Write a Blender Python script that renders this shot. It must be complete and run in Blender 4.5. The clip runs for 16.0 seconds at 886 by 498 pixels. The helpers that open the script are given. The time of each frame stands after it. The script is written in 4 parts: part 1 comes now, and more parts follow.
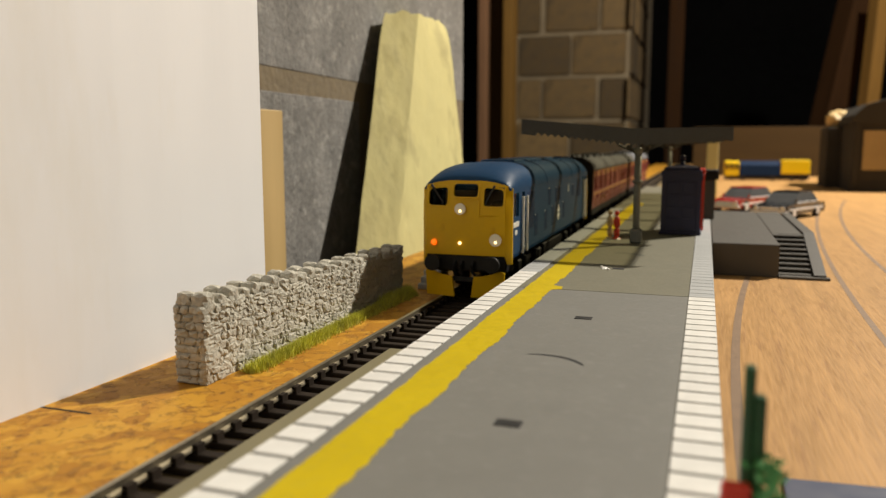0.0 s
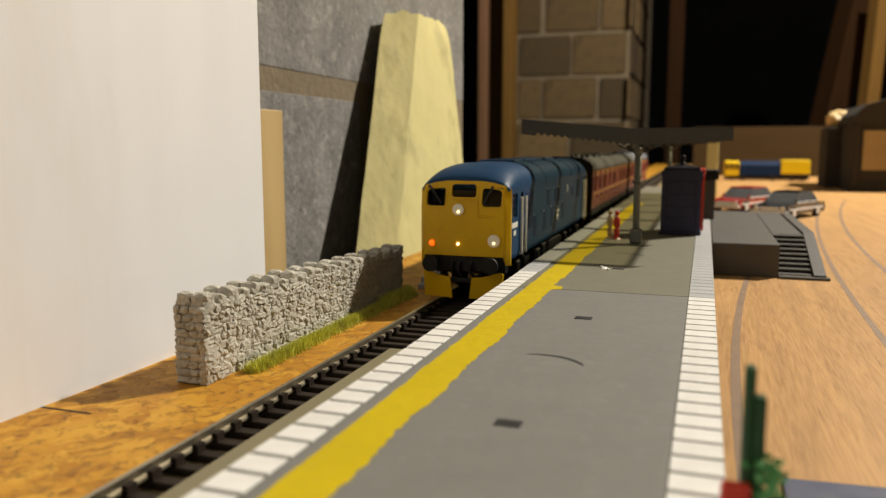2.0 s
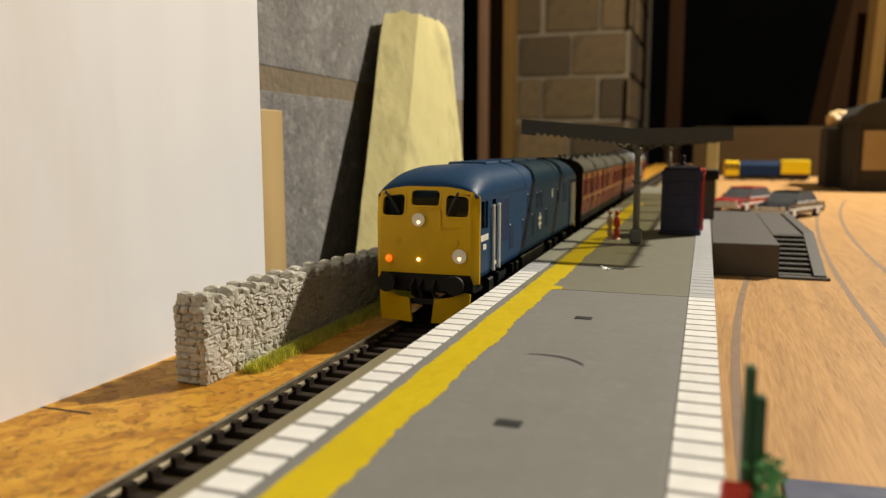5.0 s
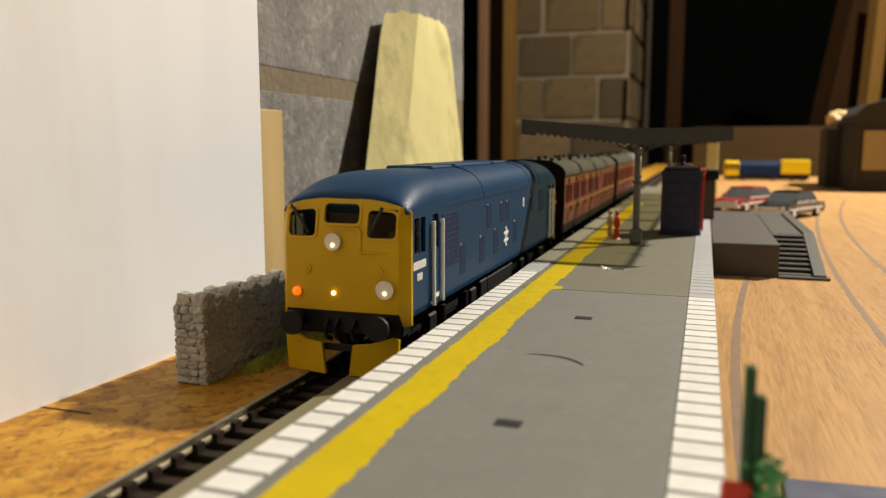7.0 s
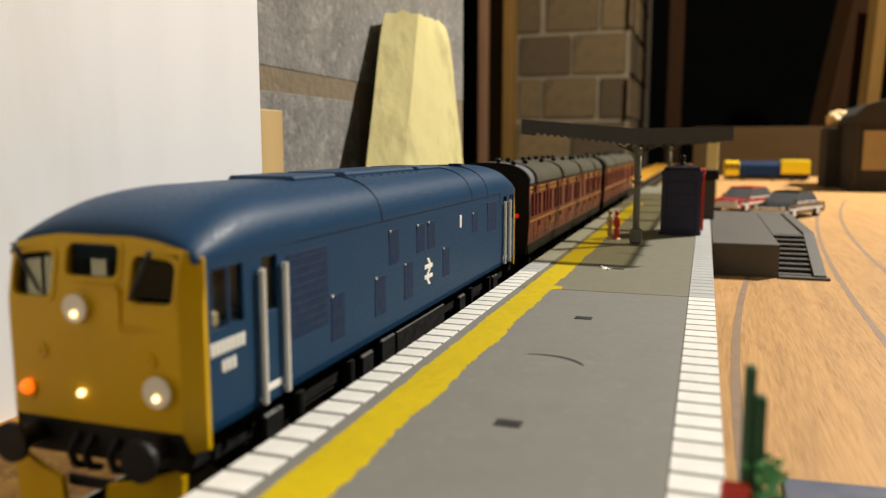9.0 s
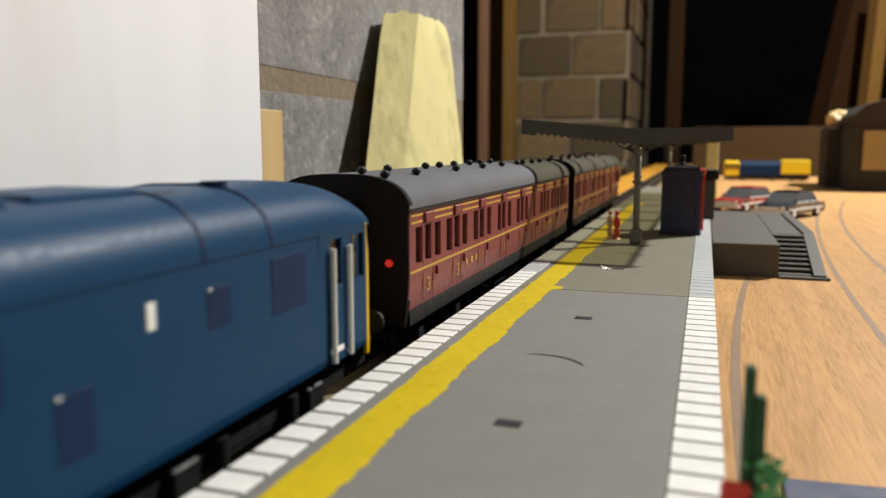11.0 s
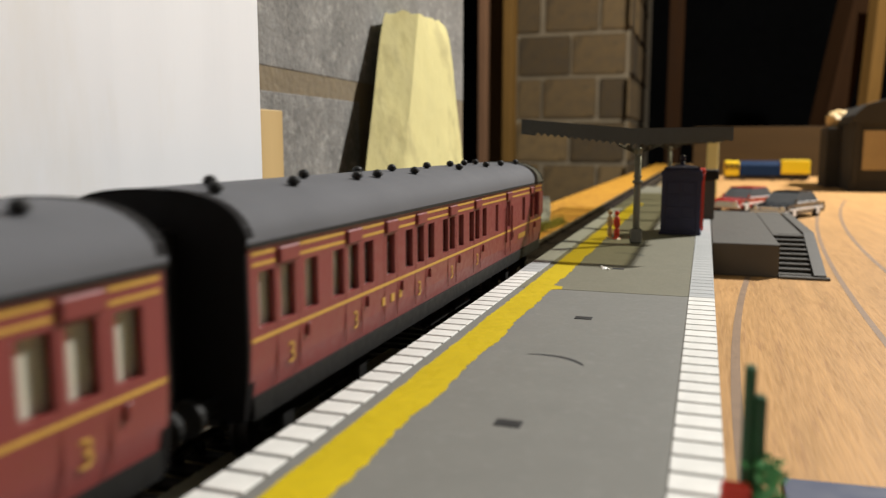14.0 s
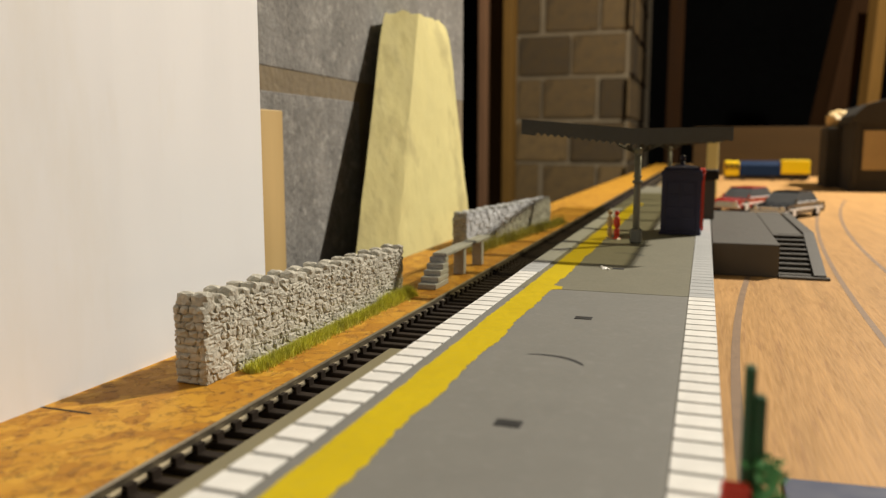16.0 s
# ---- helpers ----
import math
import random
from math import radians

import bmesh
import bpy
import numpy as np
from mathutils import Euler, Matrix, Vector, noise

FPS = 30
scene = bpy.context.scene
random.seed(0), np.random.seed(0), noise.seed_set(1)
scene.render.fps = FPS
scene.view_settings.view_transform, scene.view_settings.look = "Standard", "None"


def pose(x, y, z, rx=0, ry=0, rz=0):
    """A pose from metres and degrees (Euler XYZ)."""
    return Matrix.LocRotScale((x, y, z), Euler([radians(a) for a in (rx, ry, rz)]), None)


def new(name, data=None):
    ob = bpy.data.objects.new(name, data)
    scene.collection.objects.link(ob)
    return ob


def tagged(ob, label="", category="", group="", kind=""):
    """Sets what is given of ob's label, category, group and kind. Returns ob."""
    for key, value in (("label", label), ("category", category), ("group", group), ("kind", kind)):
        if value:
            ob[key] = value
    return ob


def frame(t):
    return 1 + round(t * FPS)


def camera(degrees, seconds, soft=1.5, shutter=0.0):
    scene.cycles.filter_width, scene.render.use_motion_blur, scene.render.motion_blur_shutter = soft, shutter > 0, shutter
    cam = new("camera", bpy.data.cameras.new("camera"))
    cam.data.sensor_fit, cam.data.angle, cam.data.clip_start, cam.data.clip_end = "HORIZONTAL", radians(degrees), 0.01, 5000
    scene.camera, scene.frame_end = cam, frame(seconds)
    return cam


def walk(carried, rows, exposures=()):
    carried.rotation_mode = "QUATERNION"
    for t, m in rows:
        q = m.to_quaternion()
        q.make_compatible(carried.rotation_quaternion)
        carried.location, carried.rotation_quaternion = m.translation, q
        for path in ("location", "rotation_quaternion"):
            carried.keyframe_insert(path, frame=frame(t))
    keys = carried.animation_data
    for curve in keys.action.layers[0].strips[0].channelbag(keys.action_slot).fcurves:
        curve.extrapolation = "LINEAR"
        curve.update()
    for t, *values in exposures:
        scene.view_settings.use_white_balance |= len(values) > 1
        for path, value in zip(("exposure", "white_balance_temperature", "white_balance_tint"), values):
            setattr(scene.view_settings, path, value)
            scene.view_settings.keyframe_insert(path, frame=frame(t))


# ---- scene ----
import numpy as np

cam = camera(59.49, 16.0, soft=1.3, shutter=0.3)
cam.data.dof.use_dof = True
cam.data.dof.focus_distance = 0.225
cam.data.dof.aperture_fstop = 19.0
CAM = pose(0.0836, 0.0, 0.05485, 90 - 7.596, 0, 18.576)
walk(cam, [(0.0, CAM), (16.0, CAM)],
     exposures=[(0.0, -0.14, 6850, 10), (6.0, -0.1, 6900, 10), (9.0, 0.09, 6680, 10), (11.5, 0.08, 6050, 10), (13.0, 0.08, 6000, 10), (14.2, 0.04, 6250, 10), (15.2, 0.0, 6750, 10), (16.0, -0.12, 6900, 10)])

# ---- light: one bare loft bulb ahead and above, dim loft around ----
world = bpy.data.worlds.new("loft_air")
scene.world = world
world.use_nodes = True
world.node_tree.nodes["Background"].inputs[0].default_value = (1.0, 0.93, 0.82, 1)
world.node_tree.nodes["Background"].inputs[1].default_value = 0.20
bulb = bpy.data.lights.new("loft_bulb", "POINT")
bulb.energy, bulb.color, bulb.shadow_soft_size = 178, (1.0, 0.945, 0.85), 0.03
bulb_ob = new("loft_bulb", bulb)
bulb_ob.location = (0.82, 1.22, 1.13)
scene.view_settings.exposure = 0.0


# ---- materials ----
def mat(name, col, rough=0.5, metal=0.0, var=0.12, scale=300.0, bump=0.0, bscale=None, spot=None, spot_amt=0.0,
        stretch=None, glow=None, isl=0.0, rnd=0.0, coat=0.0, spec=0.5):
    m = bpy.data.materials.new(name)
    m.use_nodes = True
    nt = m.node_tree
    b = nt.nodes["Principled BSDF"]
    N, Lk = nt.nodes.new, nt.links.new
    tc = N("ShaderNodeTexCoord")
    mp = N("ShaderNodeMapping")
    Lk(tc.outputs["Object"], mp.inputs[0])
    if stretch:
        mp.inputs["Scale"].default_value = stretch
    n1 = N("ShaderNodeTexNoise")
    n1.inputs["Scale"].default_value, n1.inputs["Detail"].default_value = scale, 6
    n2 = N("ShaderNodeTexNoise")
    n2.inputs["Scale"].default_value, n2.inputs["Detail"].default_value = scale / 9, 3
    Lk(mp.outputs[0], n1.inputs[0]), Lk(mp.outputs[0], n2.inputs[0])
    ad = N("ShaderNodeMath")
    ad.operation = "ADD"
    Lk(n1.outputs[0], ad.inputs[0]), Lk(n2.outputs[0], ad.inputs[1])
    mr = N("ShaderNodeMapRange")
    mr.inputs[1].default_value, mr.inputs[2].default_value = 0.6, 1.4
    mr.inputs[3].default_value, mr.inputs[4].default_value = 1 - var, 1 + var
    Lk(ad.outputs[0], mr.inputs[0])
    val = mr.outputs[0]
    for amount, kind, sock in ((isl, "ShaderNodeNewGeometry", "Random Per Island"), (rnd, "ShaderNodeObjectInfo", "Random")):
        if amount:
            g = N(kind)
            r2 = N("ShaderNodeMapRange")
            r2.inputs[3].default_value, r2.inputs[4].default_value = 1 - amount, 1 + amount
            Lk(g.outputs[sock], r2.inputs[0])
            mu = N("ShaderNodeMath")
            mu.operation = "MULTIPLY"
            Lk(val, mu.inputs[0]), Lk(r2.outputs[0], mu.inputs[1])
            val = mu.outputs[0]
    mx = N("ShaderNodeVectorMath")
    mx.operation = "SCALE"
    mx.inputs[0].default_value = col
    Lk(val, mx.inputs["Scale"])
    out = mx.outputs[0]
    if spot:
        n3 = N("ShaderNodeTexNoise")
        n3.inputs["Scale"].default_value, n3.inputs["Detail"].default_value = scale / 2.5, 8
        n3.inputs["Roughness"].default_value = 0.65
        Lk(mp.outputs[0], n3.inputs[0])
        cr = N("ShaderNodeMapRange")
        cr.inputs[1].default_value, cr.inputs[2].default_value = 0.54, 0.68
        cr.inputs[4].default_value = spot_amt
        Lk(n3.outputs[0], cr.inputs[0])
        mc = N("ShaderNodeMix")
        mc.data_type = "RGBA"
        Lk(cr.outputs[0], mc.inputs[0]), Lk(out, mc.inputs[6])
        mc.inputs[7].default_value = (*spot, 1)
        out = mc.outputs[2]
    Lk(out, b.inputs["Base Color"])
    b.inputs["Metallic"].default_value = metal
    rr = N("ShaderNodeMapRange")
    rr.inputs[1].default_value, rr.inputs[2].default_value = 0.35, 0.65
    rr.inputs[3].default_value, rr.inputs[4].default_value = max(0.02, rough - 0.08), min(1, rough + 0.08)
    Lk(n1.outputs[0], rr.inputs[0]), Lk(rr.outputs[0], b.inputs["Roughness"])
    b.inputs["Specular IOR Level"].default_value = spec
    b.inputs["Coat Weight"].default_value = coat
    if bump:
        nb = N("ShaderNodeTexNoise")
        nb.inputs["Scale"].default_value, nb.inputs["Detail"].default_value = bscale or scale, 6
        Lk(mp.outputs[0], nb.inputs[0])
        bp = N("ShaderNodeBump")
        bp.inputs["Strength"].default_value, bp.inputs["Distance"].default_value = 1.0, bump
        Lk(nb.outputs[0], bp.inputs["Height"]), Lk(bp.outputs[0], b.inputs["Normal"])
    if glow:
        b.inputs["Emission Color"].default_value = (*glow[:3], 1)
        b.inputs["Emission Strength"].default_value = glow[3]
    return m


def glass(name, tint=(0.86, 0.86, 0.82, 1)):
    m = bpy.data.materials.new(name)
    m.use_nodes = True
    nt = m.node_tree
    nt.nodes.remove(nt.nodes["Principled BSDF"])
    t, g, f, x = [nt.nodes.new("ShaderNode" + k) for k in ("BsdfTransparent", "BsdfGlossy", "Fresnel", "MixShader")]
    t.inputs[0].default_value, g.inputs["Roughness"].default_value = tint, 0.05
    f.inputs["IOR"].default_value = 1.1
    nt.links.new(f.outputs[0], x.inputs[0]), nt.links.new(t.outputs[0], x.inputs[1]), nt.links.new(g.outputs[0], x.inputs[2])
    nt.links.new(x.outputs[0], nt.nodes["Material Output"].inputs[0])
    return m


def chipboard(name):
    """Pressed flakes lying two ways, with dark gaps between some of them."""
    m = bpy.data.materials.new(name)
    m.use_nodes = True
    nt = m.node_tree
    b = nt.nodes["Principled BSDF"]
    N, Lk = nt.nodes.new, nt.links.new
    tc = N("ShaderNodeTexCoord")
    wob = N("ShaderNodeTexNoise")
    wob.inputs["Scale"].default_value, wob.inputs["Detail"].default_value = 160, 4
    Lk(tc.outputs["Object"], wob.inputs[0])
    ww = N("ShaderNodeVectorMath")
    ww.operation = "MULTIPLY_ADD"
    ww.inputs[1].default_value = (0.006, 0.006, 0)
    Lk(wob.outputs["Color"], ww.inputs[0]), Lk(tc.outputs["Object"], ww.inputs[2])
    vals = []
    for rot, sc in ((0.5, (300, 110, 1)), (-0.7, (260, 80, 1))):
        mp = N("ShaderNodeMapping")
        mp.inputs["Rotation"].default_value = (0, 0, rot)
        mp.vector_type = "TEXTURE"
        mp.inputs["Scale"].default_value = tuple(1 / v for v in sc)
        v = N("ShaderNodeTexVoronoi")
        v.inputs["Scale"].default_value = 1.0
        Lk(ww.outputs[0], mp.inputs[0]), Lk(mp.outputs[0], v.inputs["Vector"])
        vals.append(v)
    mixn = N("ShaderNodeTexNoise")
    mixn.inputs["Scale"].default_value = 90
    Lk(tc.outputs["Object"], mixn.inputs[0])
    pick = N("ShaderNodeMapRange")
    pick.inputs[1].default_value, pick.inputs[2].default_value = 0.48, 0.52
    Lk(mixn.outputs[0], pick.inputs[0])
    mx = N("ShaderNodeMix")
    mx.data_type = "RGBA"
    Lk(pick.outputs[0], mx.inputs[0]), Lk(vals[0].outputs["Color"], mx.inputs[6]), Lk(vals[1].outputs["Color"], mx.inputs[7])
    sep = N("ShaderNodeSeparateColor")
    Lk(mx.outputs[2], sep.inputs[0])
    ramp = N("ShaderNodeValToRGB")
    e = ramp.color_ramp.elements
    e[0].position, e[0].color = 0.0, (0.40, 0.175, 0.016, 1)
    e[1].position, e[1].color = 1.0, (0.60, 0.315, 0.036, 1)
    mid = e.new(0.5)
    mid.color = (0.51, 0.245, 0.024, 1)
    Lk(sep.outputs[0], ramp.inputs[0])
    fine = N("ShaderNodeTexNoise")
    fine.inputs["Scale"].default_value, fine.inputs["Detail"].default_value, fine.inputs["Roughness"].default_value = 330, 10, 0.78
    Lk(ww.outputs[0], fine.inputs[0])
    dark = N("ShaderNodeMapRange")
    dark.inputs[1].default_value, dark.inputs[2].default_value, dark.inputs[4].default_value = 0.53, 0.68, 0.8
    Lk(fine.outputs[0], dark.inputs[0])
    m2 = N("ShaderNodeMix")
    m2.data_type = "RGBA"
    m2.inputs[7].default_value = (0.10, 0.04, 0.01, 1)
    Lk(dark.outputs[0], m2.inputs[0]), Lk(ramp.outputs[0], m2.inputs[6]), Lk(m2.outputs[2], b.inputs["Base Color"])
    b.inputs["Roughness"].default_value = 0.6
    b.inputs["Specular IOR Level"].default_value = 0.25
    hgt = N("ShaderNodeMath")
    hgt.operation = "SUBTRACT"
    Lk(sep.outputs[1], hgt.inputs[0]), Lk(dark.outputs[0], hgt.inputs[1])
    bp = N("ShaderNodeBump")
    bp.inputs["Strength"].default_value, bp.inputs["Distance"].default_value = 0.6, 0.0005
    Lk(hgt.outputs[0], bp.inputs["Height"]), Lk(bp.outputs[0], b.inputs["Normal"])
    return m


M = dict(
    grey=mat("platform_grey_paint", (0.178, 0.175, 0.158), 0.7, var=0.07, scale=900, bump=0.00006, bscale=2500, spot=(0.26, 0.255, 0.24), spot_amt=0.25, spec=0.3),
    dgrey=mat("dark_moulding_plastic", (0.078, 0.07, 0.058), 0.6, var=0.08, scale=800, bump=0.00004),
    white=mat("worn_white_edge_paint", (0.72, 0.71, 0.67), 0.6, var=0.08, scale=700, rnd=0.05, bump=0.00005),
    lgrey=mat("pale_grey_edge_paint", (0.40, 0.41, 0.41), 0.6, var=0.08, scale=700, rnd=0.04),
    yellowline=mat("yellow_line_paint", (0.53, 0.395, 0.001), 0.6, var=0.1, scale=500, bump=0.00008, bscale=900, spec=0.2),
    osb=chipboard("orange_chipboard"),
    ply=mat("reddish_plywood", (0.48, 0.268, 0.10), 0.55, var=0.22, scale=1500, stretch=(1, 0.06, 1), spot=(0.30, 0.15, 0.06), spot_amt=0.55, bump=0.00008, spec=0.25),
    pencil=mat("pencil_line", (0.24, 0.15, 0.085), 0.6, var=0.2, scale=900),
    rail=mat("nickel_silver_rail", (0.34, 0.30, 0.22), 0.4, 0.9, var=0.15, scale=900),
    sleeper=mat("dark_brown_sleeper_plastic", (0.024, 0.017, 0.012), 0.7, var=0.25, scale=900, rnd=0.2, spec=0.15),
    stone=mat("grey_cast_stone", (0.48, 0.455, 0.385), 0.9, var=0.2, scale=900, bump=0.0005, bscale=900, isl=0.08, spec=0.2),
    stone2=mat("blue_grey_cast_stone", (0.42, 0.43, 0.44), 0.85, var=0.22, scale=900, bump=0.0003, bscale=700, isl=0.12),
    grass=mat("green_static_grass", (0.62, 0.62, 0.11), 0.8, var=0.4, scale=300, isl=0.35),
    drygrass=mat("pale_static_grass", (0.42, 0.42, 0.10), 0.7, var=0.4, scale=500, isl=0.4),
    blue=mat("rail_blue_paint", (0.005, 0.040, 0.100), 0.46, var=0.05, scale=1500, spec=0.16),
    blue2=mat("darker_rail_blue_paint", (0.003, 0.019, 0.062), 0.6, var=0.1, scale=500, spec=0.2),
    yellow=mat("warning_yellow_paint", (0.64, 0.38, 0.001), 0.45, var=0.05, scale=500, spec=0.3),
    black=mat("black_underframe_plastic", (0.0085, 0.008, 0.0075), 0.6, var=0.3, scale=500, spec=0.3),
    endblack=mat("matt_black_coach_end", (0.006, 0.005, 0.005), 0.8, var=0.3, scale=300, spec=0.15),
    tyre=mat("dark_wheel_metal", (0.05, 0.047, 0.045), 0.4, 0.8, var=0.2, scale=900),
    pane=mat("dark_cab_window", (0.022, 0.018, 0.014), 0.1, var=0.2, scale=200, spec=0.4),
    cabin=mat("brown_cab_interior", (0.72, 0.60, 0.42), 0.6, var=0.15, scale=300),
    cabglass=glass("smoky_cab_glass", (0.72, 0.70, 0.62, 1)),
    grey2=mat("olive_grey_platform_paint", (0.172, 0.163, 0.118), 0.65, var=0.08, scale=900, bump=0.00006, bscale=2500, spot=(0.23, 0.22, 0.17), spot_amt=0.25, spec=0.3),
    trench=mat("olive_brown_trackbed", (0.20, 0.15, 0.075), 0.8, var=0.3, scale=700, spec=0.2),
    strip=mat("dull_olive_strip", (0.19, 0.165, 0.09), 0.6, var=0.15, scale=500, stretch=(1, 0.1, 1)),
    pinkpost=mat("pinkish_pine_timber", (0.16, 0.085, 0.045), 0.8, spec=0.15, var=0.25, scale=120, stretch=(1, 1, 0.08)),
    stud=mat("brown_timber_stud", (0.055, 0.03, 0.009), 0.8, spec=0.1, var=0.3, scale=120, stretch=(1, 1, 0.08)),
    rubber=mat("black_window_rubber", (0.01, 0.01, 0.01), 0.6),
    ivory=mat("off_white_handrail", (0.86, 0.85, 0.80), 0.45, var=0.04),
    # Faint emission on the disc stands in for its bulb's light.
    disc=mat("white_disc_with_bulb_glow", (0.7, 0.66, 0.56), 0.4, var=0.08, scale=700, glow=(1, 0.75, 0.45, 0.04)),
    lampw=mat("lit_warm_lamp", (1, 0.9, 0.7), 0.3, glow=(1.0, 0.70, 0.32, 3)),
    lampo=mat("lit_orange_lamp", (1, 0.35, 0.05), 0.3, glow=(1.0, 0.13, 0.005, 1.3)),
    redglow=mat("red_lamp_glow", (1, 0.05, 0.03), 0.3, glow=(1.0, 0.02, 0.015, 0.16)),
    maroon=mat("maroon_coach_paint", (0.20, 0.036, 0.034), 0.4, var=0.08, scale=500, bump=0.00002, bscale=2000),
    gold=mat("gold_lining", (0.52, 0.30, 0.05), 0.45, var=0.15, scale=900),
    roof=mat("dark_grey_roof_paint", (0.115, 0.116, 0.125), 0.8, var=0.15, scale=300, bump=0.00003, spec=0.2),
    cream=mat("cream_interior_plastic", (0.84, 0.81, 0.74), 0.6, var=0.05),
    glass=glass("clear_window_glass"),
    tint=glass("smoky_canopy_glazing", (0.76, 0.74, 0.62, 1)),
    canopy=mat("dark_olive_canopy_plastic", (0.036, 0.034, 0.024), 0.6, var=0.12, scale=600),
    post=mat("grey_green_post_paint", (0.15, 0.155, 0.135), 0.5, var=0.12, scale=700),
    police=mat("deep_blue_box_paint", (0.010, 0.010, 0.045), 0.4, var=0.12, scale=600),
    red=mat("bright_red_paint", (0.68, 0.05, 0.025), 0.45, var=0.1, scale=600),
    board=mat("white_painted_board", (0.80, 0.81, 0.83), 0.55, var=0.03, scale=50, stretch=(1, 1, 0.22), spot=(0.70, 0.67, 0.60), spot_amt=0.4, bump=0.0002, bscale=60, spec=0.3),
    block=mat("grey_breeze_block", (0.20, 0.195, 0.185), 0.95, var=0.42, scale=330, bump=0.0007, bscale=420, spot=(0.42, 0.41, 0.38), spot_amt=0.5, rnd=0.1, spec=0.2),
    mortar=mat("sandy_mortar", (0.17, 0.135, 0.085), 0.95, var=0.2, scale=200, bump=0.001),
    foam=mat("pale_yellow_foam", (0.62, 0.56, 0.265), 0.85, var=0.06, scale=110, bump=0.0003, bscale=300, spec=0.2, stretch=(1, 1, 0.5), spot=(0.42, 0.37, 0.18), spot_amt=0.8),
    pine=mat("bare_pine_timber", (0.13, 0.07, 0.016), 0.8, spec=0.15, var=0.25, scale=120, stretch=(1, 1, 0.08)),
    # Timber colour lowered so that it carries the far loft's dimness.
    dpine=mat("dim_loft_timber", (0.022, 0.0095, 0.003), 0.8, spec=0.08, var=0.3, scale=120, stretch=(1, 1, 0.08)),
    rearply=mat("brown_rear_plywood", (0.055, 0.031, 0.009), 0.7, var=0.2, scale=80, stretch=(0.1, 1, 1), spec=0.2),
    beige=mat("beige_board_edge", (0.50, 0.35, 0.15), 0.6, var=0.15, scale=100, stretch=(1, 1, 0.1)),
    brick=mat("weathered_brown_brick", (0.105, 0.068, 0.027), 0.9, spot=(0.028, 0.02, 0.009), spot_amt=0.85, var=0.35, scale=30, bump=0.003, bscale=90, rnd=0.5),
    dark=mat("unlit_loft_black", (0.003, 0.003, 0.003), 0.95, var=0.3, scale=30, spec=0.0),
    carred=mat("red_car_paint", (0.5, 0.025, 0.02), 0.25, var=0.05, coat=0.6),
    carblack=mat("black_car_paint", (0.008, 0.009, 0.013), 0.25, var=0.05, coat=0.6),
    carpane=mat("pale_car_glazing", (0.10, 0.105, 0.11), 0.15, var=0.1, coat=0.6),
    ballast=mat("dark_brown_ballast_card", (0.035, 0.025, 0.018), 0.8, var=0.3, scale=700, spec=0.2),
    chrome=mat("silver_trim", (0.8, 0.8, 0.8), 0.4, 0.2, var=0.1),
    shed=mat("grey_engine_shed_plastic", (0.04, 0.036, 0.03), 0.8, var=0.2, scale=200, spec=0.2),
    shedlight=mat("cream_boarded_opening", (0.36, 0.26, 0.12), 0.7, var=0.15, scale=300),
    skin=mat("cream_figure_paint", (0.55, 0.42, 0.22), 0.5, var=0.1),
    green=mat("dark_green_paint", (0.02, 0.085, 0.03), 0.5, var=0.2, scale=500),
    lgreen=mat("leaf_green_flock", (0.12, 0.38, 0.13), 0.7, var=0.3, scale=500),
    navy=mat("slate_blue_card", (0.06, 0.07, 0.12), 0.7, var=0.15, scale=200),
    yplast=mat("bright_yellow_plastic", (0.75, 0.50, 0.005), 0.4, var=0.05),
)


# ---- building helpers, in millimetres ----
def part(name, bm, material, parent=None, label="", smooth=False):
    bmesh.ops.recalc_face_normals(bm, faces=bm.faces)
    for v in bm.verts:
        v.co *= 0.001
    me = bpy.data.meshes.new(name)
    bm.to_mesh(me)
    bm.free()
    me.materials.append(M[material])
    if smooth:
        me.shade_smooth()
    ob = new(name, me)
    ob.parent = parent
    if label:
        ob["label"] = label
    return ob


def thing(name, label, category, x=0, y=0, z=0, rz=0, group="", kind=""):
    ob = new(name)
    ob.empty_display_size = 0.01
    ob.matrix_basis = pose(x / 1000, y / 1000, z / 1000, 0, 0, rz)
    return tagged(ob, label, category, group, kind)


def at(ob, x, y, z, rx=0, ry=0, rz=0):
    ob.matrix_basis = pose(x / 1000, y / 1000, z / 1000, rx, ry, rz)
    return ob


def bx(bm, x0, x1, y0, y1, z0, z1, bev=0.0, seg=1):
    vs = [bm.verts.new((x, y, z)) for z in (z0, z1) for y in (y0, y1) for x in (x0, x1)]
    fs = [bm.faces.new([vs[i] for i in f]) for f in ((0, 2, 3, 1), (4, 5, 7, 6), (0, 1, 5, 4), (2, 6, 7, 3), (0, 4, 6, 2), (1, 3, 7, 5))]
    if bev:
        es = {e for f in fs for e in f.edges}
        bmesh.ops.bevel(bm, geom=list(es), offset=bev, segments=seg, affect="EDGES", profile=0.6)
    return bm


def box(x0, x1, y0, y1, z0, z1, bev=0.0, seg=1):
    return bx(bmesh.new(), x0, x1, y0, y1, z0, z1, bev, seg)


